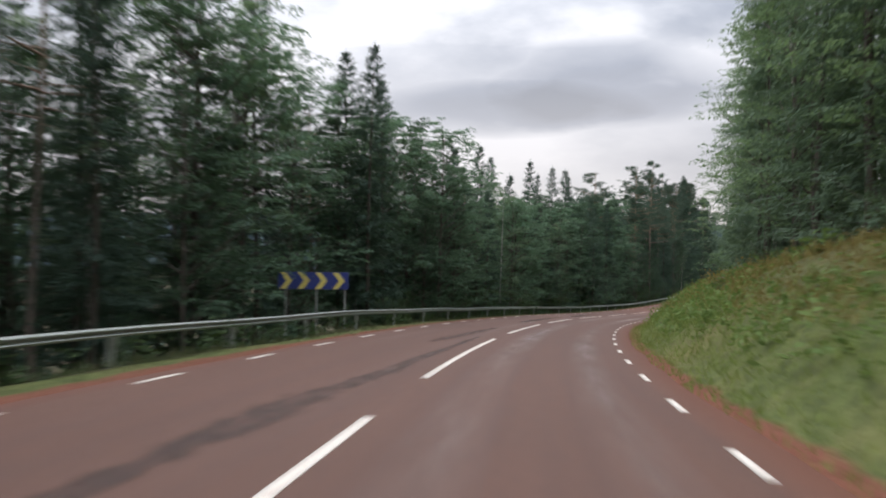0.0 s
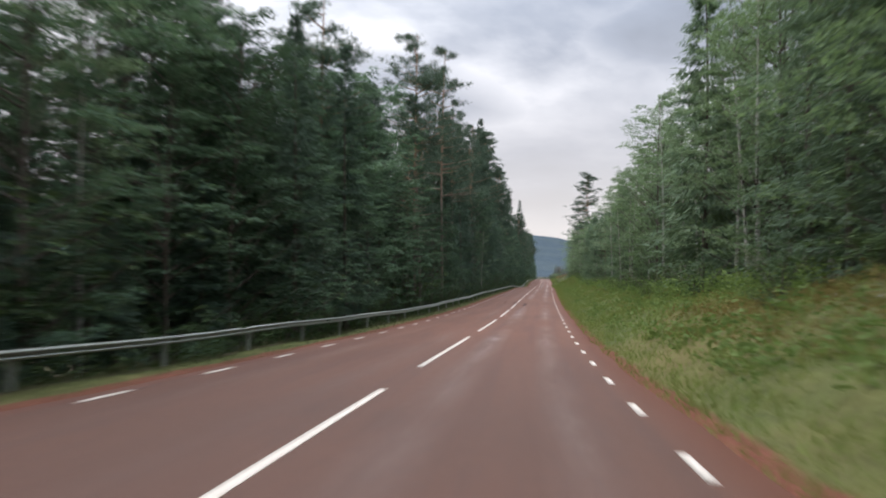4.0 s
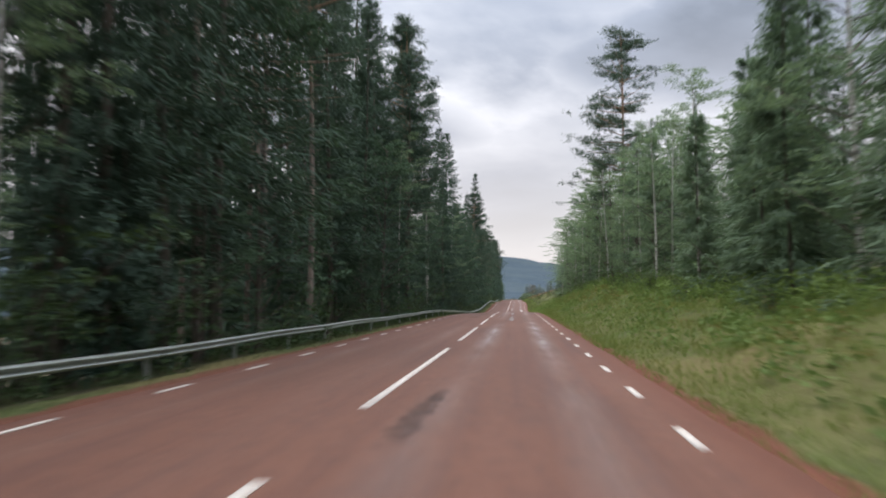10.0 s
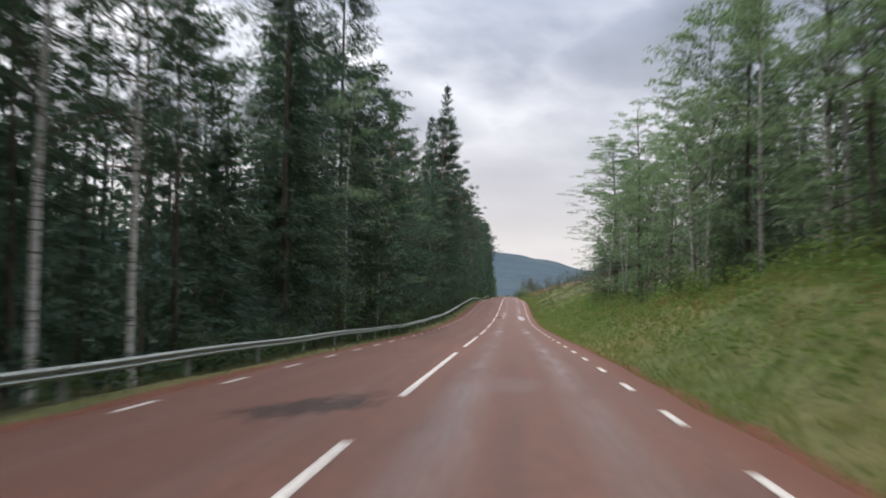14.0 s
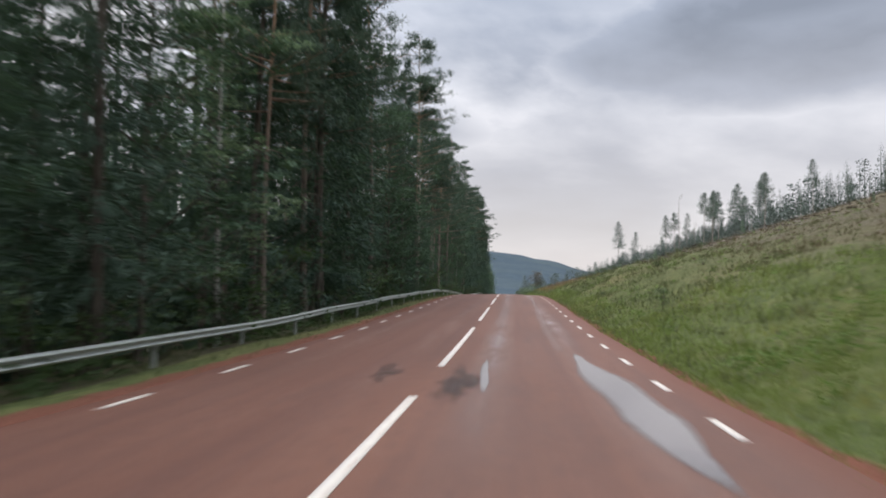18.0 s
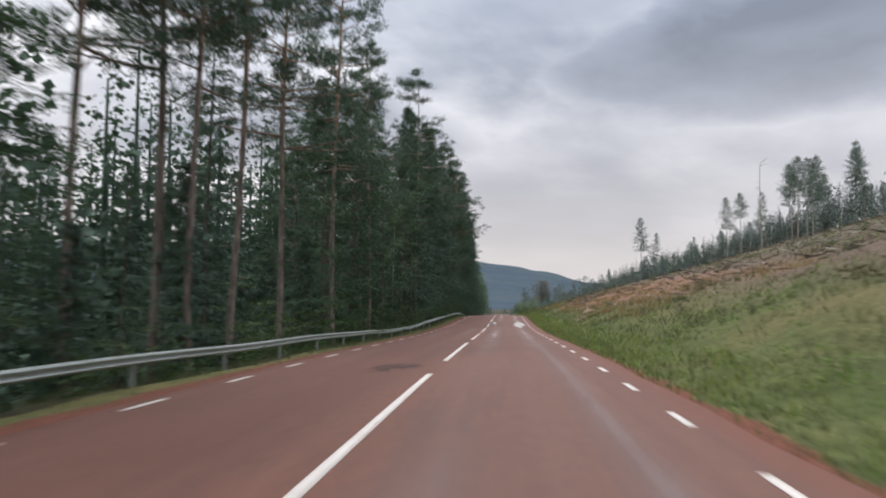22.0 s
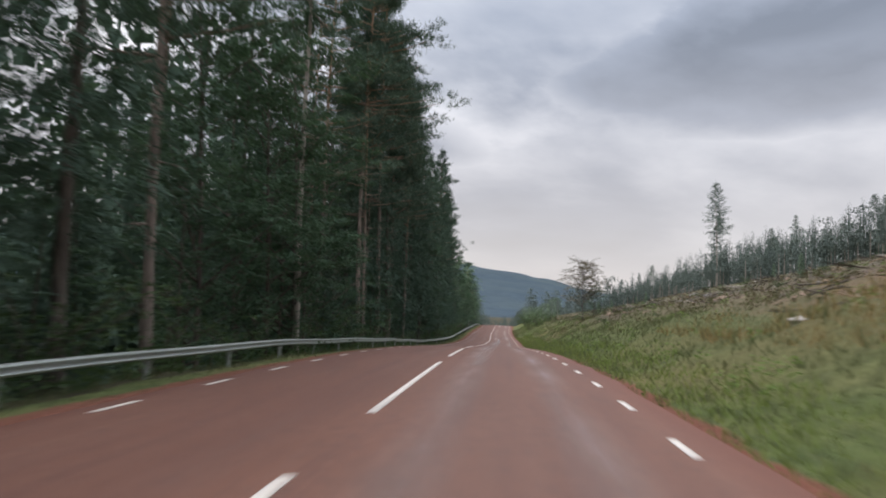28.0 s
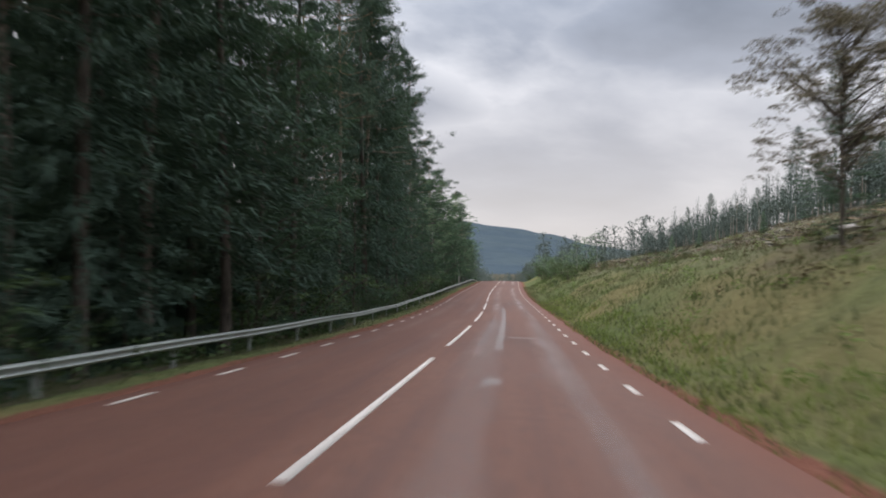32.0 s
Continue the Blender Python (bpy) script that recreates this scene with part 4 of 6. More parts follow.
for k, knots in enumerate(PUDDLES):
    trail("puddle", knots, M_WATER if knots[0][0] < 300 else M_MUDDY, "shallow rain puddle in a wheel track of the red road", "puddle", 40 + k, 0.006)
STREAKS = [
    [(196.8, 1.4, 0.24), (200.0, 1.38, 0.42), (204.4, 1.33, 0.48)],
    [(210.0, 1.28, 0.24), (216.0, 1.34, 0.34), (222.0, 1.42, 0.28)],
    [(228.4, 1.45, 0.9), (229.6, 1.46, 1.1), (231.2, 1.46, 0.8)],
    [(266.0, 2.45, 0.16), (274.0, 2.52, 0.2), (281.5, 2.62, 0.14)],
    [(291.0, 2.1, 0.2), (297.0, 2.05, 0.3), (320.0, 2.3, 0.24), (345.0, 2.4, 0.22), (366.0, 2.42, 0.24), (371.5, 2.27, 0.20), (376.0, 2.25, 0.18), (381.5, 2.30, 0.16)],
    [(297.0, 0.75, 0.4), (303.0, 0.75, 0.5), (312.0, 0.8, 0.3)],
    [(316.0, 0.7, 0.4), (326.0, 0.75, 0.5), (334.0, 0.75, 0.3)],
    [(394.0, 2.4, 0.14), (400.0, 2.55, 0.26), (408.0, 2.6, 0.2)],
    [(388.0, 0.5, 0.2), (396.0, 0.35, 0.3), (404.0, 0.2, 0.16)],
    [(404.5, 0.93, 0.4), (407.0, 0.93, 0.4)],
    [(428.0, 0.9, 0.4), (440.0, 1.0, 0.8), (458.0, 1.05, 0.7), (478.0, 1.05, 0.8), (505.0, 1.1, 0.5)],
    [(466.0, 2.36, 0.25), (472.0, 2.4, 0.5), (479.0, 2.5, 0.6), (490.0, 2.5, 0.5), (505.0, 2.52, 0.3)],
    [(480.0, 0.76, 0.25), (488.0, 0.75, 0.3), (498.0, 0.72, 0.25)],
    [(479.0, 1.22, 0.3), (488.0, 1.2, 0.3), (507.0, 1.15, 0.26)],
    [(511.6, 1.65, 1.5), (513.4, 1.65, 1.5)],
    [(483.0, 1.8, 1.1), (484.2, 1.8, 1.1)],
    [(472.8, 1.2, 0.4), (474.6, 1.25, 0.5)],
    [(474.0, 1.95, 0.5), (475.2, 1.95, 0.5)],
    [(466.8, 1.1, 0.4), (468.2, 1.1, 0.4)],
    [(443.0, 2.45, 0.3), (456.0, 2.46, 0.4), (466.0, 2.38, 0.3)],
]
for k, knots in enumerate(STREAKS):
    trail("wet_streak", knots, M_BRIGHT_SHEEN if knots[0][0] < 215 or knots[0][0] in (479.0, 511.6, 472.8, 483.0) else M_PALE_SHEEN, "pale wet streak along a wheel track, its sheen painted in", "", 70 + k, 0.0045)
for k, (s, lat, lo, ac) in enumerate([(213.2, -0.85, 1.6, 1.0), (218.4, -0.85, 2.6, 0.7), (213.0, -1.6, 0.6, 0.4), (227.0, -0.9, 2.0, 1.7), (205.5, -1.2, 1.2, 1.3), (204.5, 0.6, 0.7, 0.5), (389.0, 0.15, 4.2, 0.35), (286.4, 0.42, 4.8, 0.52), (286.2, 0.46, 2.6, 0.60), (287.2, -0.72, 2.6, 0.55), (346.5, -0.9, 3.0, 1.0)]):
    blot("dark_patch", s, lat, lo, ac, M_TAR, "dark damp repair patch", "", 90 + k, 0.0035, 0.5)

STAINS = [
    [(383.0, -0.2, 0.3), (385.6, -0.1, 0.6), (387.2, 0.1, 0.5), (388.2, 0.1, 0.2)],
    [(61.0, -1.05, 0.5), (63.5, -1.12, 1.1), (66.0, -1.28, 1.1), (69.0, -1.42, 0.8), (73.0, -1.3, 0.3)],
    [(63.0, -0.85, 0.3), (65.5, -0.95, 0.5), (68.0, -1.15, 0.3)],
    [(46.0, -1.05, 0.4), (49.0, -1.1, 0.8), (51.5, -1.1, 0.8), (55.2, -1.18, 0.45), (59.3, -1.15, 0.35), (63.0, -0.9, 0.2)],
    [(17.0, -1.1, 0.4), (20.9, -0.95, 0.75), (23.0, -0.78, 0.6), (25.6, -0.62, 0.45), (30.0, -0.5, 0.3), (34.0, -0.5, 0.2)],
    [(30.5, -1.2, 0.3), (33.0, -1.15, 0.7), (36.0, -1.0, 0.6), (40.0, -0.9, 0.3)],
    [(130.4, -1.15, 0.3), (132.2, -1.1, 0.5), (134.5, -1.0, 0.3)],
    [(129.0, -0.25, 0.25), (131.0, -0.22, 0.4), (133.5, -0.2, 0.2)],
    [(166.0, 0.62, 0.3), (167.7, 0.65, 0.45), (170.0, 0.7, 0.2)],
    [(204.6, -1.75, 0.3), (205.3, -1.2, 0.9), (206.2, -0.9, 0.4)],
    [(225.9, -1.4, 0.8), (226.8, -1.2, 1.7), (227.7, -0.7, 1.6), (228.8, -0.4, 0.7)],
    [(141.0, -0.24, 0.3), (143.4, -0.15, 0.4)],
    [(124.0, 0.74, 0.3), (126.0, 0.74, 0.5), (131.0, 0.73, 0.4)],
    [(454.5, -1.3, 0.5), (457.8, -1.1, 0.9), (460.4, -0.75, 0.8), (464.5, -0.8, 0.3)],
    [(449.0, -1.5, 0.4), (452.0, -1.4, 0.6), (455.0, -1.4, 0.3)],
]
# puddle that mirrors dark trees: the reflection is painted as a matt film
trail("dark_patch", [(387.8, 0.34, 0.3), (388.8, 0.24, 0.66), (390.4, 0.22, 0.66), (392.0, 0.16, 0.52), (393.6, 0.08, 0.40), (394.6, 0.0, 0.2)], M_DARK_MIRROR, "wet patch with the trees' dark reflection painted in", "", 160, 0.0055)
for k, knots in enumerate(STAINS):
    trail("dark_patch", knots, M_TAR, "dark damp repair patch", "", 120 + k, 0.0035)

# ---- guard rail along the left edge ----
RAIL_LAT, RAIL_TOP = -5.2, 0.40
rail = tagged(new("guard_rail"), "galvanised steel guard rail with a ribbed beam on posts", "guard rail")
rail.location = place(0, RAIL_LAT, 0)
rail_at = Vector(rail.location)
PROFILE = [(0.000, 0.000), (0.020, -0.004), (0.096, -0.040), (0.098, -0.070), (0.006, -0.128), (0.000, -0.180), (0.096, -0.214), (0.098, -0.244), (0.020, -0.300), (0.0, -0.310)]
for k in range(-6, 170):
    s = np.linspace(4.0 * k, 4.0 * k + 4.06, 4)
    outer = np.array([p[0] for p in PROFILE])
    drop = np.array([p[1] for p in PROFILE]) * float(np.interp(4.0 * k, [84, 108], [0.50, 0.62]))
    ring_lat = np.concatenate([outer, (outer - 0.006)[::-1]])
    ring_z = np.concatenate([drop, drop[::-1]])
    ss, ll = np.meshgrid(s, RAIL_LAT + ring_lat + (0.004 if k % 2 else 0.0), indexing="ij")
    zz = surface(ss, np.full(ss.shape, RAIL_LAT)) + RAIL_TOP + np.interp(ss, [90, 110], [0.06, 0.005]) + np.interp(ss, [360, 369, 380, 389], [0, -0.11, -0.11, 0]) + 0.02 * np.sin(ss * 0.21) + 0.015 * np.sin(ss * 0.57) + ring_z[None]
    v = place(ss, ll, zz).reshape(-1, 3)
    mid = Vector(v.mean(0))
    part("beam", mesh_from("beam", v - np.array(mid), grid_faces(4, len(ring_lat)), M_STEEL), rail, m=Matrix.Translation(mid - rail_at))
post_mesh = box_mesh("post", (0.065, 0.11, 1.05), M_POST, 0.008)
block_mesh = box_mesh("spacer", (0.05, 0.08, 0.2), M_POST, 0.006)
for k in range(-6, 170):
    s = 4.0 * k + 0.9
    p = Vector(place(s, RAIL_LAT - 0.09, float(surface(s, RAIL_LAT)) + RAIL_TOP - 0.6 + float(np.interp(s, [360, 369, 380, 389], [0, -0.11, -0.11, 0]))))
    turn = Matrix.Rotation(float(np.interp(s, S, PSI)) + rng.uniform(-0.05, 0.05), 4, "Z") @ Matrix.Rotation(rng.uniform(-0.03, 0.03), 4, "X")
    post = part("post", post_mesh, rail, m=Matrix.Translation(p - rail_at) @ turn)
    part("spacer", block_mesh, post, m=Matrix.Translation((0.05, 0, 0.44)))


# ---- chevron sign on the outside of the bend ----
def chevron_sign():
    sign = tagged(new("chevron_sign"), "blue bend sign with four yellow chevrons on two posts", "road sign")
    sign.matrix_world = Matrix.Translation(spot(37.2, -7.0, 0.1)) @ Matrix.Rotation(radians(9), 4, "Z")
    base = sign.matrix_world.translation.z
    mid = float(level(37.2)) + 1.47 - base
    part("panel", box_mesh("panel", (2.42, 0.03, 0.6), M_BLUE, 0.006), sign, m=Matrix.Translation((0, 0, mid)))
    for k in range(4):
        bm = bmesh.new()
        x0 = -1.15 + 0.6 * k
        pts = [(x0, 0.285), (x0 + 0.21, 0.285), (x0 + 0.42, 0.0), (x0 + 0.21, -0.285), (x0, -0.285), (x0 + 0.21, 0.0)]
        f = [bm.verts.new((x, -0.022, z)) for x, z in pts]
        b = [bm.verts.new((x, -0.014, z)) for x, z in pts]
        for i in range(6):
            j = (i + 1) % 6
            bm.faces.new((f[i], f[j], b[j], b[i]))
        for q in ((0, 5, 2, 1), (5, 4, 3, 2)):
            bm.faces.new([f[i] for i in q])
            bm.faces.new([b[i] for i in reversed(q)])
        part("chevron", bm_mesh("chevron", bm, M_YELLOW), sign, "yellow reflective chevron", Matrix.Translation((0, 0, mid)))
    for x in (-0.95, 0.1, 1.08):
        v, fc = tube([(0, 0, -0.3), (0, 0, mid + 0.2)], [0.035, 0.035], 10)
        part("sign_post", mesh_from("sign_post", v, fc, M_POST, True), sign, m=Matrix.Translation((x, 0.05, 0)))


chevron_sign()


def marker_pole(s, lat, tall):
    v, f = tube([(0, 0, -0.3), (0, 0, tall * 0.6), (0, 0, tall)], [0.035, 0.032, 0.03], 8)
    pole = tagged(new("marker_pole"), "thin grey steel pole standing behind the rail", "pole")
    pole.matrix_world = planted(s, lat)
    part("shaft", mesh_from("shaft", v, f, M_STEEL, True), pole)
    part("cap", box_mesh("cap", (0.12, 0.05, 0.1), M_STEEL, 0.01), pole, m=Matrix.Translation((0, 0, tall)))


marker_pole(230.5, -8.6, 4.6)

# ---- the far hill ----
def build_hill():
    eye = place(250, 0, 0)
    az = np.radians(np.linspace(-75, 60, 136))
    rings = np.array([800.0, 950, 1100, 1300, 1500, 1700, 1900, 2100, 2300, 2450, 2550, 2700])
    prof = np.radians(np.interp(np.degrees(az), [-75, -40, -20, -10, -4, 0, 2, 4.5, 7, 12, 30, 60], [2.0, 3.2, 3.6, 2.9, 2.15, 1.6, 1.15, 0.5, 0.2, 0.1, 1.2, 1.5]))
    a, r = np.meshgrid(az, rings, indexing="ij")
    rise = np.clip((r - 800) / 1700, 0, 1) ** 0.9 * np.where(r > 2500, 0.9, 1.0)
    bumps = wave(np.degrees(a) * 1.9, r * 0.01) * 5 + wave(np.degrees(a) * 9, r * 0.03) * 2.2
    z = eye[2] + 1.2 - 45 + (45 + 2500 * np.tan(prof)[:, None]) * rise + bumps * rise
    th = radians(27.2) + a
    v = np.stack([eye[0] + np.sin(th) * r, eye[1] + np.cos(th) * r, z], -1).reshape(-1, 3)
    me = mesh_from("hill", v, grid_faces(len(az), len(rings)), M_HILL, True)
    tagged(new("hill", me), "distant wooded hill, painted blue-green with haze", "hill", kind="structure")


build_hill()

# ---- forest ----
SPRUCES = [Form("spruce_tree", spruce(24, 11 + k, 0.05 + 0.03 * k, 0.15 + 0.012 * k, 48, 8, 18, 0.13), "tall dark green spruce beside the road", "tree", "roadside spruces") for k in range(4)]
BACK_SPRUCES = [Form("spruce_tree", spruce(24, 21 + k, 0.12, 0.16, 34, 7, 11, 0.2), "tall dark spruce in the depth of the wood", "tree", "spruces in the wood") for k in range(3)]
YOUNG = [Form("young_spruce", spruce(9, 31 + k, 0.03, 0.2, 28, 7, 13, 0.22, M_LIT_YOUNG), "young green spruce at the edge of the wood", "tree", "young spruces") for k in range(3)]
DARK_YOUNG = [Form("young_spruce", spruce(9, 34 + k, 0.03, 0.2, 28, 7, 13, 0.18), "young dark green spruce behind the rail", "tree", "young spruces by the rail") for k in range(2)]
SAPLINGS = [Form("sapling", broadleaf(1.5, 118 + k, 0.08, 0.42, 12, 60, 0.075, M_BARK, M_SHRUB, 0.012), "low dark green sapling on the felled slope", "shrub", "saplings on the slope") for k in range(2)]
PINES = [Form("pine_tree", pine(24, 51 + k, (0.42, 0.5, 0.56, 0.38)[k], 46, 7, 44, 14, None, 0.30), "tall pine with a bare reddish trunk", "tree", "roadside pines") for k in range(4)]
GREY_PINE = Form("pine_tree", pine(24, 59, 0.62, 34, 7, 40, 16, M_PALEBARK, 0.30), "slim pine with a bare pale grey trunk", "tree", "roadside pines")
BACK_PINES = [Form("pine_tree", pine(24, 61 + k, 0.45, 34, 6, 24, 6, None, 0.38), "tall pine in the depth of the wood", "tree", "pines in the wood") for k in range(3)]
BIRCHES = [Form("birch_tree", broadleaf(15, 71 + k, 0.10, 0.20, 36, 320, 0.105, None, None, 0.0065), "slender birch with white bark and light leaves", "tree", "birches") for k in range(4)]
BACK_BIRCHES = [Form("birch_tree", broadleaf(15, 81 + k, 0.16, 0.20, 28, 120, 0.19, None, None, 0.0065), "birch standing among conifers in the wood", "tree", "birches in the wood") for k in range(3)]
ALDERS = [Form("alder_tree", broadleaf(11, 91 + k, 0.05, 0.28, 40, 400, 0.105, M_BARK, M_ALDER, 0.007), "leafy grey alder behind the verge", "tree", "alders") for k in range(4)]
# the alder form again, in the leaf colour with light painted in
LIT_ALDERS = [Form("sallow_tree", broadleaf(11, 97 + k, 0.05, 0.28, 40, 400, 0.105, M_BARK, M_LIT_ALDER, 0.007), "leafy alder on the outside of the bend, leaf light painted in", "tree", "sallows at the bend") for k in range(3)]
SHRUBS = [Form("shrub", shrub(2.4, 111 + k, 12, 110, 0.10), "leafy green shrub at the wood's edge", "shrub", "shrubs") for k in range(4)]
LONE = Form("lone_birch", broadleaf(8, 161, 0.26, 0.42, 64, 420, 0.085, M_BARK, M_SPARSE, 0.008, 0.45), "lone rounded birch with thin brownish leaves", "tree", "")
RIDGE = [Form("ridge_pine", spruce(18, 131 + k, (0.50, 0.60, 0.42)[k], (0.27, 0.30, 0.23)[k], 26, 7, 10, 0.2, M_RIDGE_HAZE, M_PALEBARK), "lone slim pine with a bare lower trunk on the felled slope", "tree", "pines on the felled slope") for k in range(3)]
LUSH = [Form("leafy_tree", broadleaf(13, 171 + k, 0.04, 0.25, 38, 330, 0.095, M_BARK, M_LUSH, 0.007), "lush green deciduous tree above the bank", "tree", "leafy trees on the bank") for k in range(3)]
GREEN_SPRUCES = [Form("spruce_tree", spruce(24, 181 + k, 0.03, 0.17, 44, 8, 14, 0.17, M_LIT_SPRUCE), "green spruce above the grassy bank", "tree", "spruces on the bank") for k in range(3)]
BENT = Form("spreading_birch", broadleaf(13, 191, 0.10, 0.24, 54, 900, 0.062, M_BARK, M_LUSH, 0.010, 0.35), "broad spreading birch beside the felled slope", "tree", "birches")
FULL = Form("pine_tree", pine(24, 58, 0.3, 84, 8, 34, 6, None, 0.30), "tall pine with a full crown above the young wood", "tree", "roadside pines")
WHITE = [Form("white_birch", broadleaf(15, 195 + k, 0.33, 0.20, 34, 340, 0.10, None, M_ALDER, 0.0068), "tall birch with a clean white trunk by the rail", "tree", "white birches") for k in range(2)]
SNAGS = [Form("bare_trunk", (pine(12, 151, 0.9, 2, 1, 2, 16, M_DEAD)[0], None, None), "bare grey dead trunk with broken branches", "dead tree", "dead trunks")]

LEFT_S = [-140, 40, 52, 62, 74, 90, 102, 118, 135, 180, 215, 231, 240, 262, 285, 300, 330, 350, 380, 415, 445, 480, 510, 545, 575, 600, 640, 700]
LEFT_H = [15.5, 15, 13.5, 13.0, 13.5, 15, 17.5, 20, 22.5, 28, 29, 24, 19, 18.5, 19.5, 20.5, 21.0, 23.7, 21.8, 24.1, 26.4, 27.3, 25.0, 23.2, 18.2, 13.7, 11.8, 10.9]


def stand(form, s, lat, tall, own, turn=None, wide=1.0, tilt=0.0):
    g = tall / own
    return form.plant(planted(s, lat, rng.uniform(0, 6.28) if turn is None else turn, g, 0.15, g * wide, tilt))


# landmark trees
stand(FULL, 220.4, 11.0, 22.4, 24, 1.0, 1.25)
stand(SPRUCES[0], 305.6, -7.0, 29.5, 24, 0.4, 0.78)
stand(SPRUCES[1], 302.0, -8.5, 25.0, 24, 2.0, 0.8)
stand(SPRUCES[2], 247.5, -8.0, 25.0, 24, 2.0, 0.8)
stand(SPRUCES[3], 256.3, -8.0, 27.0, 24, 1.0, 0.85)
stand(WHITE[0], 235.8, -8.1, 16, 15, 0.3)
stand(WHITE[1], 231.4, -7.7, 15, 15, 1.3)
stand(BIRCHES[2], 246.0, 8.9, 12.5, 15, 2.3)
stand(BIRCHES[3], 238.5, 9.8, 13, 15, 0.3)
stand(BENT, 280.0, 10.6, 14.5, 13, 0.8, 1.3)
stand(LUSH[0], 277.0, 10.2, 9.5, 13, 2.0, 1.3)
stand(ALDERS[3], 280.5, 9.6, 5.0, 11, 2.8, 1.7)
stand(ALDERS[0], 278.0, 12.5, 12.0, 11, 0.8, 1.1)
stand(ALDERS[2], 283.5, 12.0, 10.5, 11, 0.2, 1.2)
stand(LONE, 481.3, 9.6, 6.0, 8, 0.8, 0.95)
stand(ALDERS[1], 484.5, 11.0, 3.6, 11, 0.8, 1.5)
stand(PINES[1], 304.6, -7.4, 25, 24, 0.5)
stand(GREY_PINE, 336.6, -7.2, 24, 24, 0.5)
stand(GREY_PINE, 396.0, -6.8, 24, 24, 2.5)
stand(GREY_PINE, 441.0, -7.2, 25, 24, 4.0)
stand(PINES[3], 317.5, -7.6, 24, 24, 0.5)
stand(PINES[1], 454.3, -7.2, 27, 24, 0.5)
stand(PINES[2], 459.6, -7.0, 28, 24, 1.5)
stand(PINES[0], 466.0, -8.2, 27, 24, 2.5)
stand(PINES[3], 352.4, -9.0, 25, 24, 1.5)
for s, lat, tall in ((24, -11.5, 17), (32, -12.0, 18), (36, -10.8, 16), (41, -11.6, 17), (47, -10.2, 15), (53, -11.0, 16)):
    stand(SPRUCES[int(s) % 4], s, lat, tall, 24, wide=0.95)
for s, tall in ((57.0, 13.5), (64.5, 14.0), (70.0, 15.5), (78.0, 14.5), (84.0, 17.0), (92.0, 17.5), (97.0, 18.5)):
    stand(SPRUCES[int(s) % 4], s, -9.8 - 0.01 * s, tall, 24, wide=0.95)
# spires that stand out of the leafy row at the bend
for s, lat, tall in ((62.4, -10.0, 14.6), (80.0, -8.5, 14.2), (87.5, -16.5, 19.6), (96.0, -10.0, 17.0), (141.5, -8.5, 24.5), (175.0, -7.5, 27.4)):
    stand(SPRUCES[int(s) % 4], s, lat, tall, 24, 1.0, 0.72)
stand(PINES[2], 110.0, -10.0, 20.0, 24, 0.4, 1.15)
stand(SNAGS[0], 170.6, -7.0, 7.6, 12, 0.0)
stand(PINES[0], 133.9, -7.1, 24, 24, 0.0)
stand(PINES[1], 179.5, -7.5, 26, 24, 2.0)
for s, lat in ((218.5, -7.6), (221.0, -8.3), (224.2, -8.4)):
    stand(PINES[3], s, lat, 27, 24, s)
stand(PINES[2], 124.0, -7.2, 22, 24, 0.9)


def wall(s):
    """Height of the wall of trees on the left, lower where the leafy row stands at the bend."""
    return float(np.interp(s, LEFT_S, LEFT_H)) * float(np.interp(s, [52, 62, 112, 150, 165], [1.0, 0.92, 0.84, 0.88, 1.0]))


def airy(s):
    """Stretches of the left wood where the stems stand apart over low growth."""
    return 346 < s < 371 or 424 < s < 458


# the wall of trees on the left: a front row, a second one and the leafy edge
s = -14.0
while s < 640:
    tall = wall(s) * rng.uniform(0.78, 1.03)
    lat = -rng.uniform(7.0, 9.2) - (1.6 if 12 < s < 42 else 0.0)
    pick = rng.random()
    leafy = 0.80 if s < 112 else 0.6 if s < 132 else 0.25 if s < 225 else 0.42 if s < 300 else 0.36 if s < 345 else 0.22 if s < 530 else 0.7
    piny = 0.04 if s < 112 else 0.16 if s < 300 else 0.30
    if airy(s):
        leafy, piny = 0.25, 0.6
    if 222 < s < 236.5:
        lat -= 2.6
    if pick < leafy:
        f, own = (rng.choice(LIT_ALDERS), 11) if s < 125 and rng.random() < 0.7 else (rng.choice(BIRCHES), 15) if rng.random() < (0.15 if s < 112 else 0.6 if 225 < s < 300 or s > 530 else 0.05) else (rng.choice(ALDERS), 11)
        stand(f, s, lat, min(tall, rng.uniform(10, 16.5)), own)
    elif pick < leafy + piny:
        stand(rng.choice(PINES), s, lat, tall, 24, wide=rng.uniform(0.85, 1.1))
    else:
        stand(rng.choice(SPRUCES), s, lat, tall, 24, wide=rng.uniform(0.8, 1.05))
    s += rng.uniform(2.5, 4.0)
s = -14.0
while s < 660:
    tall = wall(s) * rng.uniform(0.85, 1.08)
    lat = -rng.uniform(10.0, 14.5)
    if airy(s) and rng.random() < 0.6:
        stand(rng.choice(BACK_SPRUCES), s, lat, rng.uniform(6, 10), 24, wide=1.5)
    elif s < 100 and rng.random() < 0.6:
        stand(rng.choice(BACK_BIRCHES), s, lat, tall * 0.95, 15)
    elif rng.random() < 0.4:
        stand(rng.choice(BACK_PINES), s, lat, tall, 24)
    else:
        stand(rng.choice(BACK_SPRUCES), s, lat, tall, 24, wide=rng.uniform(0.85, 1.1))
    s += rng.uniform(2.8, 4.2) * (1.35 if 318 < s < 430 else 1.0)
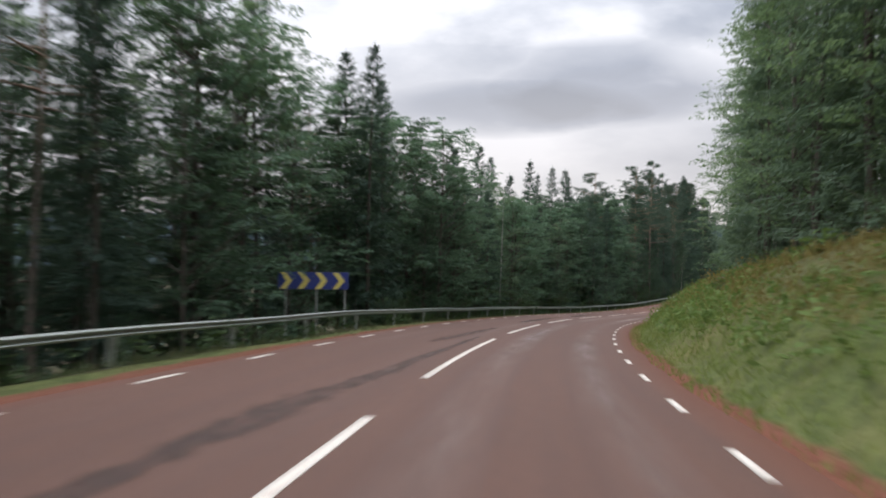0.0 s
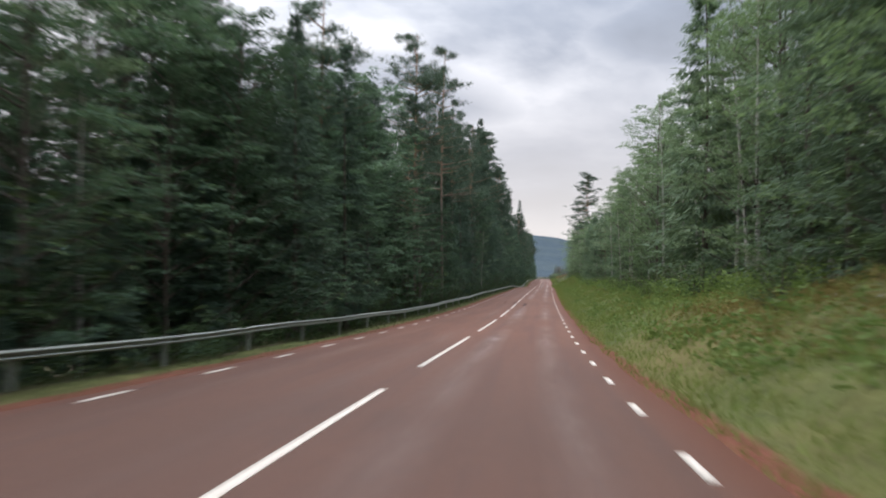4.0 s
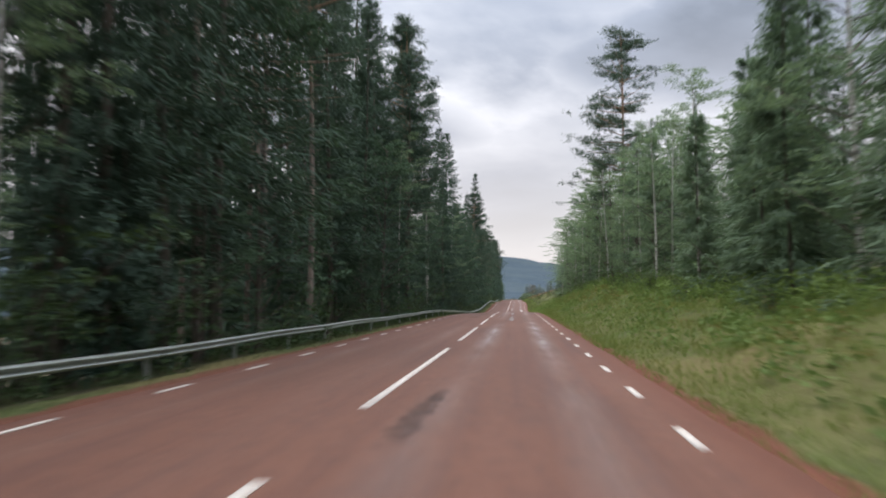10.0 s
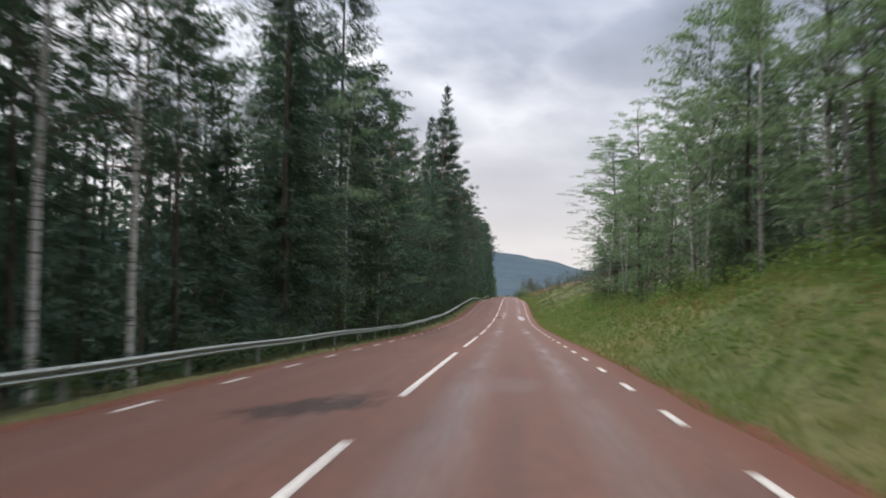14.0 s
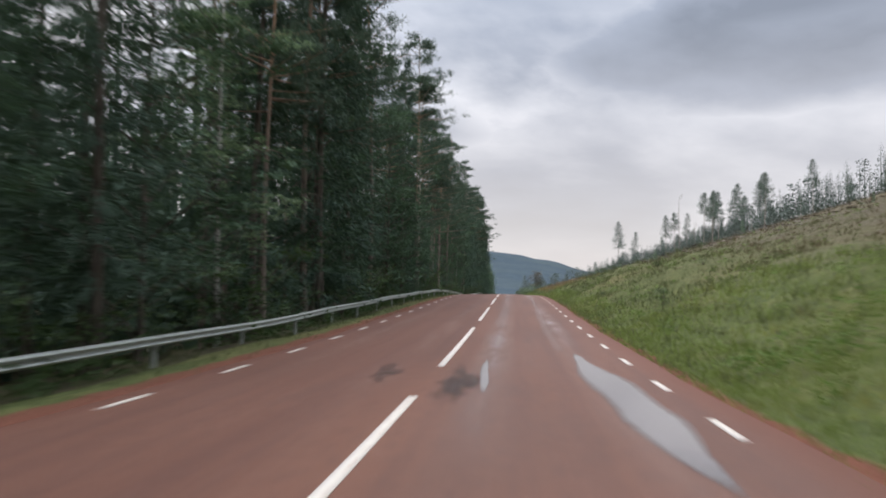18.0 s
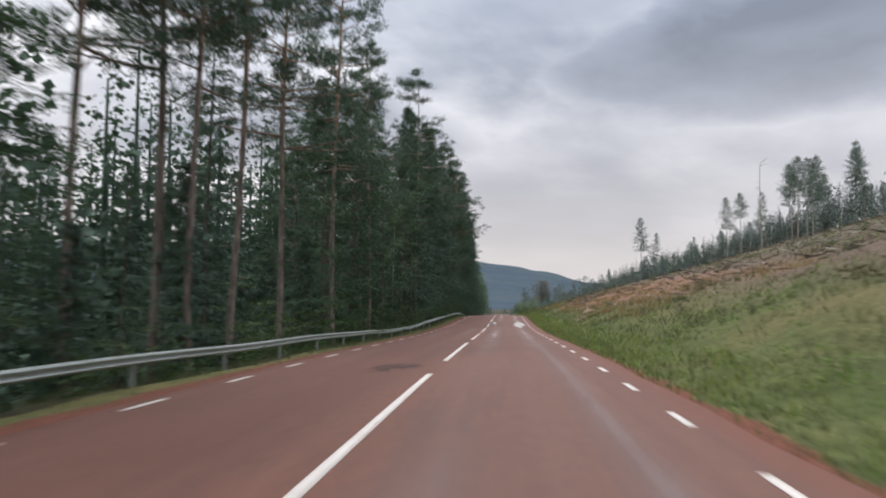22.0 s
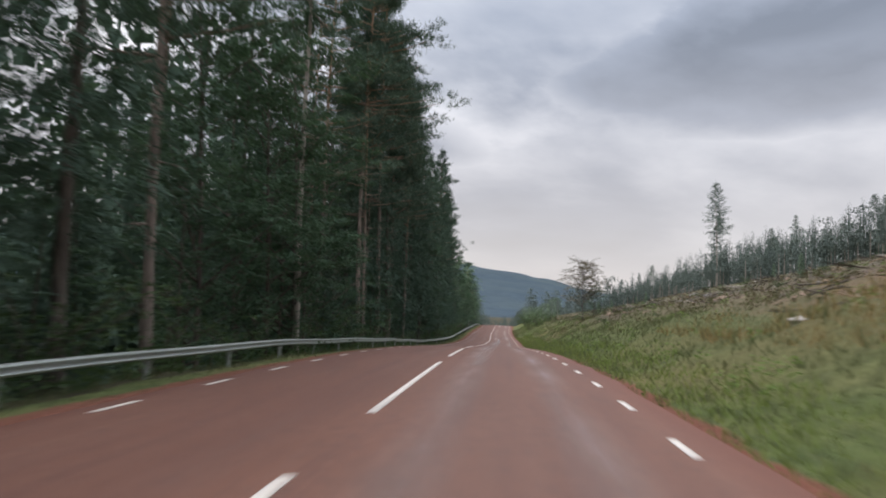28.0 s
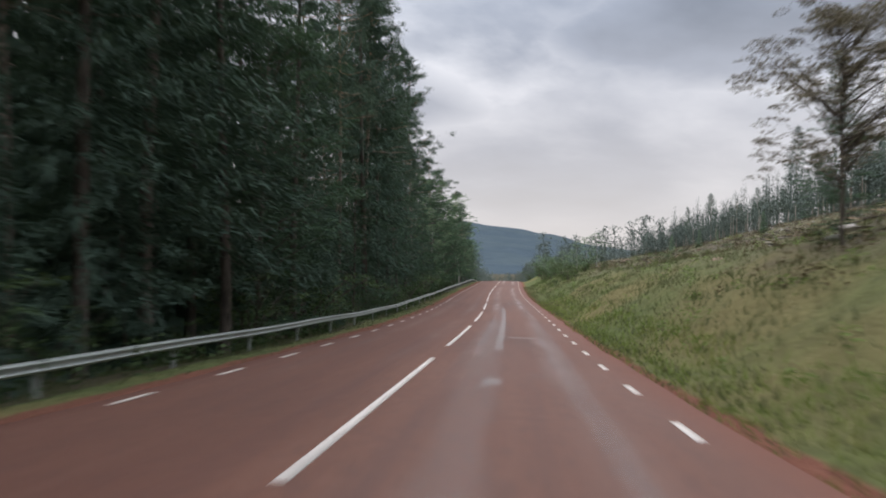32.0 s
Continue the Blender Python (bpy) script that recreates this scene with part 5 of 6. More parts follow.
for near, far, gap in ((9.2, 11.5, 3.2), (11.5, 15.0, 3.4)):
    s = -14.0
    while s < 118:
        tall = wall(s) * rng.uniform(0.86, 1.02) * (0.62 if 14 < s < 46 else 1.0)
        stand(rng.choice(LIT_ALDERS if rng.random() < 0.6 else ALDERS), s, -rng.uniform(near, far) - (1.2 if 12 < s < 42 else 0.0), tall, 11, wide=rng.uniform(0.85, 1.05))
        s += rng.uniform(0.8, 1.2) * gap
s = -14.0
while s < 150:
    if rng.random() < 0.6:
        stand(rng.choice(BACK_SPRUCES), s, -rng.uniform(14.5, 18), wall(s) * rng.uniform(0.85, 1.08), 24, wide=1.5)
    s += rng.uniform(1.8, 2.6)
s = -12.0
while s < 600:
    if 12 < s < 42 or 221 < s < 237:
        pass
    elif rng.random() < 0.5:
        stand(rng.choice(LIT_ALDERS if s < 112 and rng.random() < 0.6 else ALDERS), s, -rng.uniform(6.9, 8.0), rng.uniform(4.0, 8.5), 11, wide=1.15)
    elif rng.random() < 0.5:
        stand(rng.choice(DARK_YOUNG), s, -rng.uniform(6.9, 8.4), rng.uniform(3.5, 9.0), 9)
    s += rng.uniform(3.0, 6.0) if s < 300 else rng.uniform(3.6, 7.0)

# undergrowth behind the rail
s = -12.0
while s < 560:
    rng.choice(SHRUBS).plant(planted(s, -rng.uniform(6.3, 7.6), rng.uniform(0, 6.28), rng.uniform(0.6, 1.5) * (0.3 if 12 < s < 42 or 219 < s < 237 else 1.0)))
    s += rng.uniform(2.9, 4.8)

# the wood on the right, up to where the slope has been felled
RIGHT_S = [-140, 60, 105, 118, 146, 165, 205, 235, 260, 285]
RIGHT_H = [20, 20, 17, 14.5, 13.5, 11, 10.5, 12.5, 12.5, 11.5]
for row, (near, far, gap) in enumerate(((9.0, 10.8, 2.7), (11.5, 15.5, 3.0))):
    s = 20.0 if row else 26.0
    while s < 276 - 2 * row:
        tall = float(np.interp(s, RIGHT_S, RIGHT_H)) * rng.uniform(0.72, 1.06) * (1 + 0.10 * row)
        lat = rng.uniform(near, far) + (1.2 if s < 165 else 0.0)
        pick = rng.random()
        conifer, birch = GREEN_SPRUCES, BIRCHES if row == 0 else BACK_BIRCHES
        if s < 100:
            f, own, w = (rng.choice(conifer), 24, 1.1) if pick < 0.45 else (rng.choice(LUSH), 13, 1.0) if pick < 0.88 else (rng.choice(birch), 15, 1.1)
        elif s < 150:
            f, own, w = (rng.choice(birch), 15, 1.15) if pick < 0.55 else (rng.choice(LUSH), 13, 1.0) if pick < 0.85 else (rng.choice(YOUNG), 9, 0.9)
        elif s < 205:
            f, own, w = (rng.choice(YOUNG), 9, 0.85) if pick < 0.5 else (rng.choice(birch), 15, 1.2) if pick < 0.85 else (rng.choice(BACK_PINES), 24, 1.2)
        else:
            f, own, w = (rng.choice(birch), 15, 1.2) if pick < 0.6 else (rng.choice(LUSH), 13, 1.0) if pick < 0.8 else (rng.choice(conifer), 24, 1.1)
        stand(f, s, lat, tall, own, wide=w)
        s += rng.uniform(0.75, 1.3) * gap
s = 92.0
while s < 272:
    stand(rng.choice(BACK_SPRUCES), s, rng.uniform(15.0, 19.0), float(np.interp(s, RIGHT_S, RIGHT_H)) * rng.uniform(0.75, 1.0), 24, wide=1.5)
    s += rng.uniform(1.8, 3.0)
s = 22.0
while s < 285:
    if rng.random() < 0.8:
        rng.choice(SHRUBS).plant(planted(s, rng.uniform(8.0, 9.6) + (0.9 if s < 80 else 0.0), rng.uniform(0, 6.28), rng.uniform(0.4, 1.1)))
    s += rng.uniform(2.0, 4.5)

s = 535.0
while s < 640:
    if rng.random() < 0.5:
        stand(rng.choice(BACK_BIRCHES), s, rng.uniform(7, 13), rng.uniform(2.0, 4.5), 15, wide=1.6)
    else:
        rng.choice(SHRUBS).plant(planted(s, rng.uniform(6.2, 11), rng.uniform(0, 6.28), rng.uniform(0.6, 1.2)))
    s += rng.uniform(1.6, 3.4)

# trees left on the felled slope and along its crest
for s, lat, tall, form in ((560.0, 46.0, 20.5, 0), (615.0, 62.5, 21, 2), (467.0, 43.7, 11.5, 0), (463.0, 45.1, 11, 1), (458.0, 47.0, 10, 2), (443.5, 47.1, 12.5, 1), (448.0, 50.5, 12, 0), (452.0, 53.0, 12.5, 2), (477.0, 59.3, 16, 1), (470.0, 57.0, 14, 0), (484.7, 68.3, 18, 0), (477.0, 72.9, 18, 2), (473.0, 71.0, 16, 1), (490.0, 72.0, 15, 1), (481.0, 66.0, 16, 2), (565.6, 64.5, 12.5, 2), (601.0, 72.8, 14.5, 0), (612.0, 77.8, 14, 1), (618.0, 100.0, 17, 0), (430.0, 56.0, 12, 1), (421.0, 62.0, 11, 0), (528.0, 62.0, 10, 1), (540.0, 70.0, 11, 0), (590.0, 82.0, 12, 1)):
    stand(RIDGE[form], s, lat, tall * 1.1, 18, wide=0.95)
stand(SNAGS[0], 442.4, 41.1, 14, 12)
for k in range(38):
    s = rng.uniform(395, 640)
    lat = rng.uniform(60, 84) if s < 530 else rng.uniform(40, 78)
    stand(rng.choice(RIDGE), s, lat, rng.uniform(6, 12), 18, wide=0.9)
for s, lat, tall in ((470, 52, 9), (500, 60, 10), (548, 40, 5), (530, 44, 4), (565, 50, 5), (515, 62, 8), (440, 60, 8), (585, 52, 8)):
    stand(SNAGS[0], s, lat, tall, 12)


def woods(name, label, spots, seed, leafy=0.0, material=None, n=150, fine=0.7, base=0.06, short=0.62):
    """Woods too far off to count: low forms of spruce and birch, joined."""
    r = np.random.default_rng(seed)
    forms = []
    for k in range(5):
        soup = Soup()
        if k >= 3:
            f = r.uniform(0.25, 1.0, n)
            c = r.normal(0, 0.09, (n, 3)) * np.sqrt(np.clip(1.05 - np.abs(f - 0.6) * 1.6, 0.1, 1))[:, None]
            c[:, 2] = f
            d = unit(r.normal(size=c.shape)) * 0.075 * fine
            soup.leaves(c, d, side_of(d, r) * 0.032 * fine)
        else:
            f = np.sort(r.uniform(base, 0.98, n))
            a = r.uniform(0, 6.28, n)
            ln = 0.16 * (1 - f) ** 0.75 * (1 + 0.5 * (base > 0.2)) + 0.012
            u = r.uniform(0.15, 1.3 - 0.5 * fine, n)
            p = np.stack([np.cos(a) * ln * u, np.sin(a) * ln * u, f - 0.25 * ln * u], 1)
            b = a + r.normal(0, 0.6, n)
            d = np.stack([np.cos(b) * ln, np.sin(b) * ln, -0.35 * ln + 0.012], 1) * fine * short
            soup.leaves(p, d, side_of(d, r) * (ln * 0.30 * fine * short + 0.004)[:, None])
        soup.tube([(0, 0, -0.03), (0, 0, 0.5), (0, 0, 0.9)], [0.011, 0.008, 0.003], 4, k)
        forms.append(soup.arrays())
    vs, fs, total = [], [], 0
    for s, lat, tall in spots:
        v, f = forms[r.integers(3, 5) if r.random() < leafy else r.integers(0, 3)]
        t = r.uniform(0, 6.28)
        turn = np.array([[math.cos(t), -math.sin(t), 0], [math.sin(t), math.cos(t), 0], [0, 0, 1]])
        vs.append(v @ turn.T * tall * [1.0, 1.0, 1] + np.array(spot(s, lat)))
        fs.append(f + total)
        total += len(v)
    me = mesh_from(name, np.concatenate(vs), np.concatenate(fs), material or M_FAR_HAZE)
    return tagged(new(name, me), label, "forest", kind="stuff")


pts = []
for k in range(920):
    s = rng.uniform(-60, 700) if k < 700 else rng.uniform(240, 620)
    pts.append((s, -rng.uniform(14.5, 36), float(np.interp(s, LEFT_S, LEFT_H)) * rng.uniform(0.75, 1.05) * (0.5 if 340 < s < 470 and rng.random() < (0.8 if airy(s) else 0.35) else 1.0)))
woods("deep_forest", "dense dark conifer forest behind the roadside trees", pts, 201, leafy=0.1, material=M_SPRUCE, n=290, fine=0.56, short=0.62)
pts = []
for k in range(330):
    s = rng.uniform(-40, 282)
    pts.append((s, rng.uniform(16, 55), float(np.interp(s, RIGHT_S, RIGHT_H)) * rng.uniform(0.7, 1.0)))
woods("hillside_wood", "mixed young wood on the hillside", pts, 202, leafy=0.5, material=M_LUSH, n=240, fine=0.5)
pts = []
for k in range(420):
    s = rng.uniform(560, 900)
    pts.append((s, rng.uniform(26 + (s < 700) * (720 - s) * 0.16, 190), rng.uniform(7, 14)))
for k in range(620):
    s = rng.uniform(330, 640)
    pts.append((s, 70 + 70 * rng.random() ** 1.4, rng.uniform(7, 13)))
for k in range(300):
    s = rng.uniform(430, 650)
    pts.append((s, rng.uniform(56, 74) - (8 if s > 530 else 0), rng.uniform(6, 11)))
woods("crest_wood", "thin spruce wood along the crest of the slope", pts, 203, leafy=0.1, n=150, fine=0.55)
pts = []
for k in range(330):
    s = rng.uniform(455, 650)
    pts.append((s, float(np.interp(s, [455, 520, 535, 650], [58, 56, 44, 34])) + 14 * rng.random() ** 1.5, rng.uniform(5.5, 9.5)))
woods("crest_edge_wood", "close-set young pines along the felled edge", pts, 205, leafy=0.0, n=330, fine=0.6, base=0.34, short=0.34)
stems = Soup()
for k, (s, lat, tall) in enumerate(pts[::2]):
    foot = np.array(spot(s + 0.6, lat - 1.0, 0.2))
    stems.tube(foot + np.outer([0, 0.5, 1.0], [0.01 * tall, 0.0, tall * rng.uniform(0.35, 0.7)]), [0.085, 0.07, 0.05], 5, k)
tagged(new("crest_stems", stems.mesh("crest_stems", M_PALEBARK)), "pale bare stems along the edge of the crest wood", "stems", kind="stuff")
pts = []
for k in range(560):
    s = rng.uniform(690, 1150)
    lat = rng.uniform(-160, 60)
    if k > 400:
        s, lat = rng.uniform(626, 700), rng.choice((-1, 1)) * rng.uniform(10, 60)
    elif k > 240:
        s, lat = rng.uniform(700, 830), rng.uniform(6.5, 45)
    if abs(lat) > 9:
        pts.append((s, lat, rng.uniform(7, 12)))
for k in range(170):
    pts.append((rng.uniform(790, 990), rng.uniform(6.5, 40), rng.uniform(6, 11)))
for k in range(240):
    s = rng.uniform(600, 790)
    pts.append((s, -rng.uniform(6.6, 12) if k % 2 else rng.uniform(6.0, 13) + max(0, 640 - s) * 0.2, rng.uniform(5, 10) * (1.0 if k % 2 else 0.7)))
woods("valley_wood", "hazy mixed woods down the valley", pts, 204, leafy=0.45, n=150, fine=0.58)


# ---- grass, weeds and scrub ----
def tufts(name, label, rows, seed, blades, tall, width, material, spread=0.24):
    """Tufts of pointed blades at (s, lat) spots, as one mesh."""
    r = np.random.default_rng(seed)
    s, lat = rows[:, 0], rows[:, 1]
    base = np.repeat(place(s, lat, height(s, lat) - 0.02), blades, 0)
    n = len(base)
    off = r.normal(0, spread, (n, 3)) * [1, 1, 0]
    lean = r.normal(0, 0.42, (n, 3)) * [1, 1, 0] + [0, 0, 1]
    ln = tall * np.repeat(np.interp(np.abs(lat), [3.7, 4.2, 5.5, 7.0], [0.2, 0.45, 0.75, 1.0]), blades) * r.uniform(0.45, 1.25, n) * np.repeat(r.uniform(0.6, 1.3, len(s)), blades)
    d = unit(lean) * ln[:, None]
    w = unit(np.cross(d, r.normal(size=(n, 3)))) * (width * r.uniform(0.6, 1.4, n))[:, None]
    b = base + off
    v = np.stack([b - w, b + w, b + d], 1).reshape(-1, 3)
    me = mesh_from(name, v, np.arange(3 * n).reshape(-1, 3), material)
    return tagged(new(name, me), label, "grass", kind="stuff")


def sown(n, s0, s1, near, far, seed, lean=1.6, keep=None):
    r = np.random.default_rng(seed)
    s = r.uniform(s0, s1, n)
    lat = near + (far - near) * r.uniform(0, 1, n) ** lean
    ok = wave(s * 0.5, lat * 0.9) > r.uniform(-1.6, 0.3, n)
    ok &= bareness(s, lat) < r.uniform(0.2, 0.85, n)
    if keep:
        ok &= keep(s, lat, r)
    return np.stack([s[ok], lat[ok]], 1)


tufts("verge_grass", "long green and straw-coloured verge grass", sown(42000, -6, 300, 3.95, 11, 301, 1.6, lambda s, lat, r: (s > 92) | (lat < 6.1 + r.normal(0, 0.5, len(s))) | (r.random(len(s)) < 0.22)), 311, 6, 0.32, 0.013, M_GRASS)
tufts("bank_heath", "rust and straw-coloured dry growth on the upper bank", sown(13000, -6, 94, 5.6, 10.8, 306, 0.9), 316, 6, 0.26, 0.014, M_RUST)
tufts("slope_grass", "tall grass on the felled slope", sown(28000, 288, 560, 3.95, 22, 302, 1.8), 312, 6, 0.32, 0.015, M_ROUGH)
tufts("edge_grass", "bright green grass along the road's edge", sown(7000, 286, 520, 3.95, 5.8, 305, 1.2), 315, 6, 0.34, 0.016, M_GRASS)
straw = np.random.default_rng(341)
straw_rows = np.stack([straw.uniform(362, 436, 3600), 7.0 + 9 * straw.uniform(0, 1, 3600) ** 1.3], 1)
tufts("straw_grass", "pale straw-coloured grass on the red soil", straw_rows[wave(straw_rows[:, 0] * 0.5, straw_rows[:, 1] * 0.8) > -0.15], 342, 6, 0.40, 0.014, M_STRAW)
tufts("far_grass", "rough dry grass on the upper slope", sown(22000, 288, 600, 11, 70, 303, 1.2), 313, 5, 0.42, 0.026, M_HEATH)
tufts("rail_grass", "thin grass under the guard rail", sown(13000, -6, 540, 3.6, 6.6, 304, 1.0) * [1, -1], 314, 6, 0.26, 0.012, M_ROUGH)


def weeds(name, label, rows, seed, leaves, tall, size, material):
    r = np.random.default_rng(seed)
    soup = Soup()
    s, lat = rows[:, 0], rows[:, 1]
    base = np.repeat(place(s, lat, height(s, lat)), leaves, 0)
    n = len(base)
    grow = np.repeat(r.uniform(0.5, 1.3, len(s)), leaves)
    c = base + r.normal(0, 0.16, (n, 3)) * [1, 1, 0] * grow[:, None]
    c[:, 2] += tall * grow * r.uniform(0.1, 1.0, n)
    d = unit(r.normal(size=(n, 3)) * [1, 1, 0.5]) * (size * r.uniform(0.6, 1.4, n))[:, None]
    soup.leaves(c, d, side_of(d, r) * (size * 0.28))
    ob = new(name, soup.mesh(name, material))
    return tagged(ob, label, "undergrowth", kind="stuff")


weeds("verge_weeds", "low leafy weeds among the verge grass", sown(5200, -6, 290, 4.9, 11, 321, 1.0, lambda s, lat, r: ((s < 92) & (lat < 6.4 + r.normal(0, 0.6, len(s)))) | (s > 210) | (r.random(len(s)) < 0.3)), 331, 16, 0.45, 0.11, M_WEED)
weeds("verge_herbs", "broad-leaved green herbs at the foot of the bank", sown(1500, 4, 215, 4.7, 7.4, 326, 0.8, lambda s, lat, r: ((s < 92) & (lat < 6.3)) | (r.random(len(s)) < 0.3)), 336, 18, 0.42, 0.16, M_HERB)
weeds("slope_weeds", "leafy weeds and saplings on the slope", sown(2600, 288, 560, 5.2, 30, 322, 1.5), 332, 18, 0.36, 0.09, M_WEED)
weeds("rail_weeds", "leafy weeds along the guard rail", sown(2200, -6, 540, 5.0, 7.4, 323, 1.0) * [1, -1], 333, 16, 0.55, 0.13, M_SHRUB)
weeds("edge_brush", "knee-high leafy brush under the first trees", sown(3600, 92, 284, 7.6, 10.2, 328, 0.7), 338, 22, 0.85, 0.13, M_WEED)
weeds("bilberry_scrub", "rust-tinted scrub on the dry upper bank", sown(4200, -6, 262, 6.0, 10.5, 324, 0.9, lambda s, lat, r: (s < 90) | (s > 200) | (r.random(len(s)) < 0.25)), 334, 16, 0.35, 0.085, M_RUST)
heath_rows = np.stack([np.random.default_rng(325).uniform(300, 600, 5000), 9 + 50 * np.random.default_rng(326).uniform(0, 1, 5000) ** 1.2], 1)
gold = np.random.default_rng(343)
gold_rows = np.stack([gold.normal(57, 5, 260), gold.normal(9.2, 0.9, 260)], 1)
weeds("golden_bracken", "golden withered bracken at the top of the bank", gold_rows, 344, 14, 0.5, 0.12, M_GOLD)
brown = np.random.default_rng(346)
brown_rows = np.stack([brown.uniform(432, 486, 570), 7.2 + 11 * brown.uniform(0, 1, 570)], 1)
weeds("low_heath", "brown heath and dry stalks above the grassy verge", brown_rows[wave(brown_rows[:, 0] * 0.4, brown_rows[:, 1] * 0.7) > -0.1], 347, 12, 0.30, 0.12, M_HEATH)
weeds("heath", "brown heath and dry twigs on the felled ground", heath_rows[np.random.default_rng(327).uniform(0, 1, 5000) < 0.55], 335, 10, 0.22, 0.13, M_HEATH)

for k in range(22):
    rng.choice(SHRUBS).plant(planted(rng.uniform(4, 88), rng.uniform(6.4, 9.4), rng.uniform(0, 6.28), rng.uniform(0.18, 0.42)))

# ---- boulders, stumps and slash on the felled slope ----
def rock_mesh(seed, material, flat=0.65):
    r = np.random.default_rng(seed)
    bm = bmesh.new()
    bmesh.ops.create_icosphere(bm, subdivisions=3, radius=0.5)
    ph = r.uniform(0, 6, 6)
    for v in bm.verts:
        c = v.co
        k = 1 + 0.2 * math.sin(c.x * 7 + ph[0]) * math.sin(c.y * 6 + ph[1]) + 0.14 * math.sin(c.z * 11 + ph[2]) + 0.1 * math.sin(c.x * 17 + c.y * 13 + ph[3])
        v.co = Vector((c.x * k, c.y * k * 0.85, max(c.z * k * flat * 1.2, -0.34)))
    return bm_mesh("rock", bm, material, True)


ROCKS = [rock_mesh(400 + k, M_ROCK if k < 3 else M_REDROCK, 0.55 + 0.1 * (k % 3)) for k in range(5)]
PALE = rock_mesh(409, M_PALE, 0.5)


def rock(s, lat, size, mesh, label, turn=0.0, sunk=-0.14):
    ob = new("boulder", mesh)
    ob.matrix_world = planted(s, lat, turn, size, -sunk * size)
    return tagged(ob, label, "rock", "boulders on the slope")


rock(427.5, 7.8, 0.42, PALE, "pale whitish boulder in the grass")
rock(385.2, 7.6, 1.25, ROCKS[3], "large reddish boulder in the grass of the verge", 2.2, -0.1)
rock(402.5, 13.0, 0.7, ROCKS[4], "reddish boulder among felled brush", 1.6)
for k in range(46):
    s = rng.uniform(330, 540)
    rock(s, rng.uniform(8.5, 42), rng.uniform(0.2, 0.6), rng.choice(ROCKS), "small boulder lying on the felled slope", rng.uniform(0, 6))
for s, lat, size in ((477.0, 11.6, 0.9), (475.8, 12.9, 0.7), (487.0, 12.4, 0.6), (485.4, 11.2, 0.45), (507.4, 27.6, 1.3), (498.0, 22.0, 0.9), (462.6, 6.8, 0.22), (491.0, 16.0, 0.6), (468.0, 9.4, 0.35), (444.0, 12.5, 0.7), (452.0, 14.0, 0.9), (458.0, 11.0, 0.4)):
    rock(s, lat, size, rng.choice((ROCKS[3], PALE, ROCKS[1])), "weathered pale boulder on the felled slope", rng.uniform(0, 6))
for k in range(16):
    rock(546 + rng.gauss(0, 2.2), 15.6 + rng.gauss(0, 1.4), rng.uniform(0.35, 0.9), rng.choice((PALE, ROCKS[3], PALE)), "pale stone in a cleared heap beside the slope", rng.uniform(0, 6))
for k in range(44):
    s = rng.uniform(374, 424)
    lat = rng.uniform(8.6, 15.5) + (s - 400) * 0.05
    rock(s, lat, rng.uniform(0.22, 0.62), rng.choice((ROCKS[3], ROCKS[4], ROCKS[0], PALE)), "broken stone strewn over bare red soil", rng.uniform(0, 6))
for k in range(14):
    rock(rng.uniform(5, 90), rng.uniform(6.0, 9.5), rng.uniform(0.2, 0.5), rng.choice(ROCKS[:3]), "small mossy stone on the grassy bank", rng.uniform(0, 6))


def stick_mesh(ln, rad, seed, material):
    r = np.random.default_rng(seed)
    pts = np.stack([np.linspace(-ln / 2, ln / 2, 4), r.normal(0, 0.03 * ln, 4), r.normal(0, 0.02 * ln, 4)], 1)
    v, f = tube(pts, np.linspace(rad, rad * 0.6, 4), 6, seed)
    faces = [tuple(map(int, q)) for q in f] + [tuple(range(5, -1, -1)), tuple(range(18, 24))]
    return mesh_from("stick", v, faces, material)


STICKS = [stick_mesh(0.8 + 0.3 * k, 0.022 + 0.010 * k, 500 + k, M_BARK if k % 3 else M_LOG) for k in range(6)]


def brush_pile(s, lat, long, count, seed):
    r = random.Random(seed)
    pile = tagged(new("brush_pile"), "heap of cut branches and logs on bare soil", "brush pile", "heaps of slash")
    pile.matrix_world = Matrix.Translation(spot(s, lat))
    origin = pile.matrix_world.translation.copy()
    for k in range(int(count * 1.6)):
        ds, dl = r.gauss(0, long / 3), r.gauss(0, 0.9)
        up = max(0.06, 0.75 * math.exp(-(ds / long * 2) ** 2 - dl * dl / 2) * r.random())
        p = spot(s + ds, lat + dl) + Vector((0, 0, up)) - origin
        g = r.uniform(0.22, 0.6)
        part("branch", r.choice(STICKS), pile, m=Matrix.Translation(p) @ Matrix.Rotation(r.uniform(0, 6.28), 4, "Z") @ Matrix.Rotation(r.gauss(0, 0.28), 4, "Y") @ Matrix.Diagonal((g, g, g, 1)))


for k, (s, lat, long, count) in enumerate(((402, 8.6, 5, 34), (408, 10.0, 6, 40), (418, 11.5, 7, 44), (427, 12.0, 8, 22), (438, 15, 9, 10), (370, 17, 8, 26), (358, 22, 9, 26), (392, 20, 9, 30), (381, 26, 9, 24), (456, 20, 8, 12), (470, 17, 7, 26), (486, 13.5, 6, 34), (500, 16, 8, 30), (516, 12.5, 6, 30), (445, 30, 10, 24), (412, 34, 10, 24), (398, 12.6, 3, 16), (381.3, 7.8, 2.0, 18), (431, 10.6, 4, 14), (413, 8.8, 4, 26))):
    brush_pile(s, lat, long, count, 600 + k)


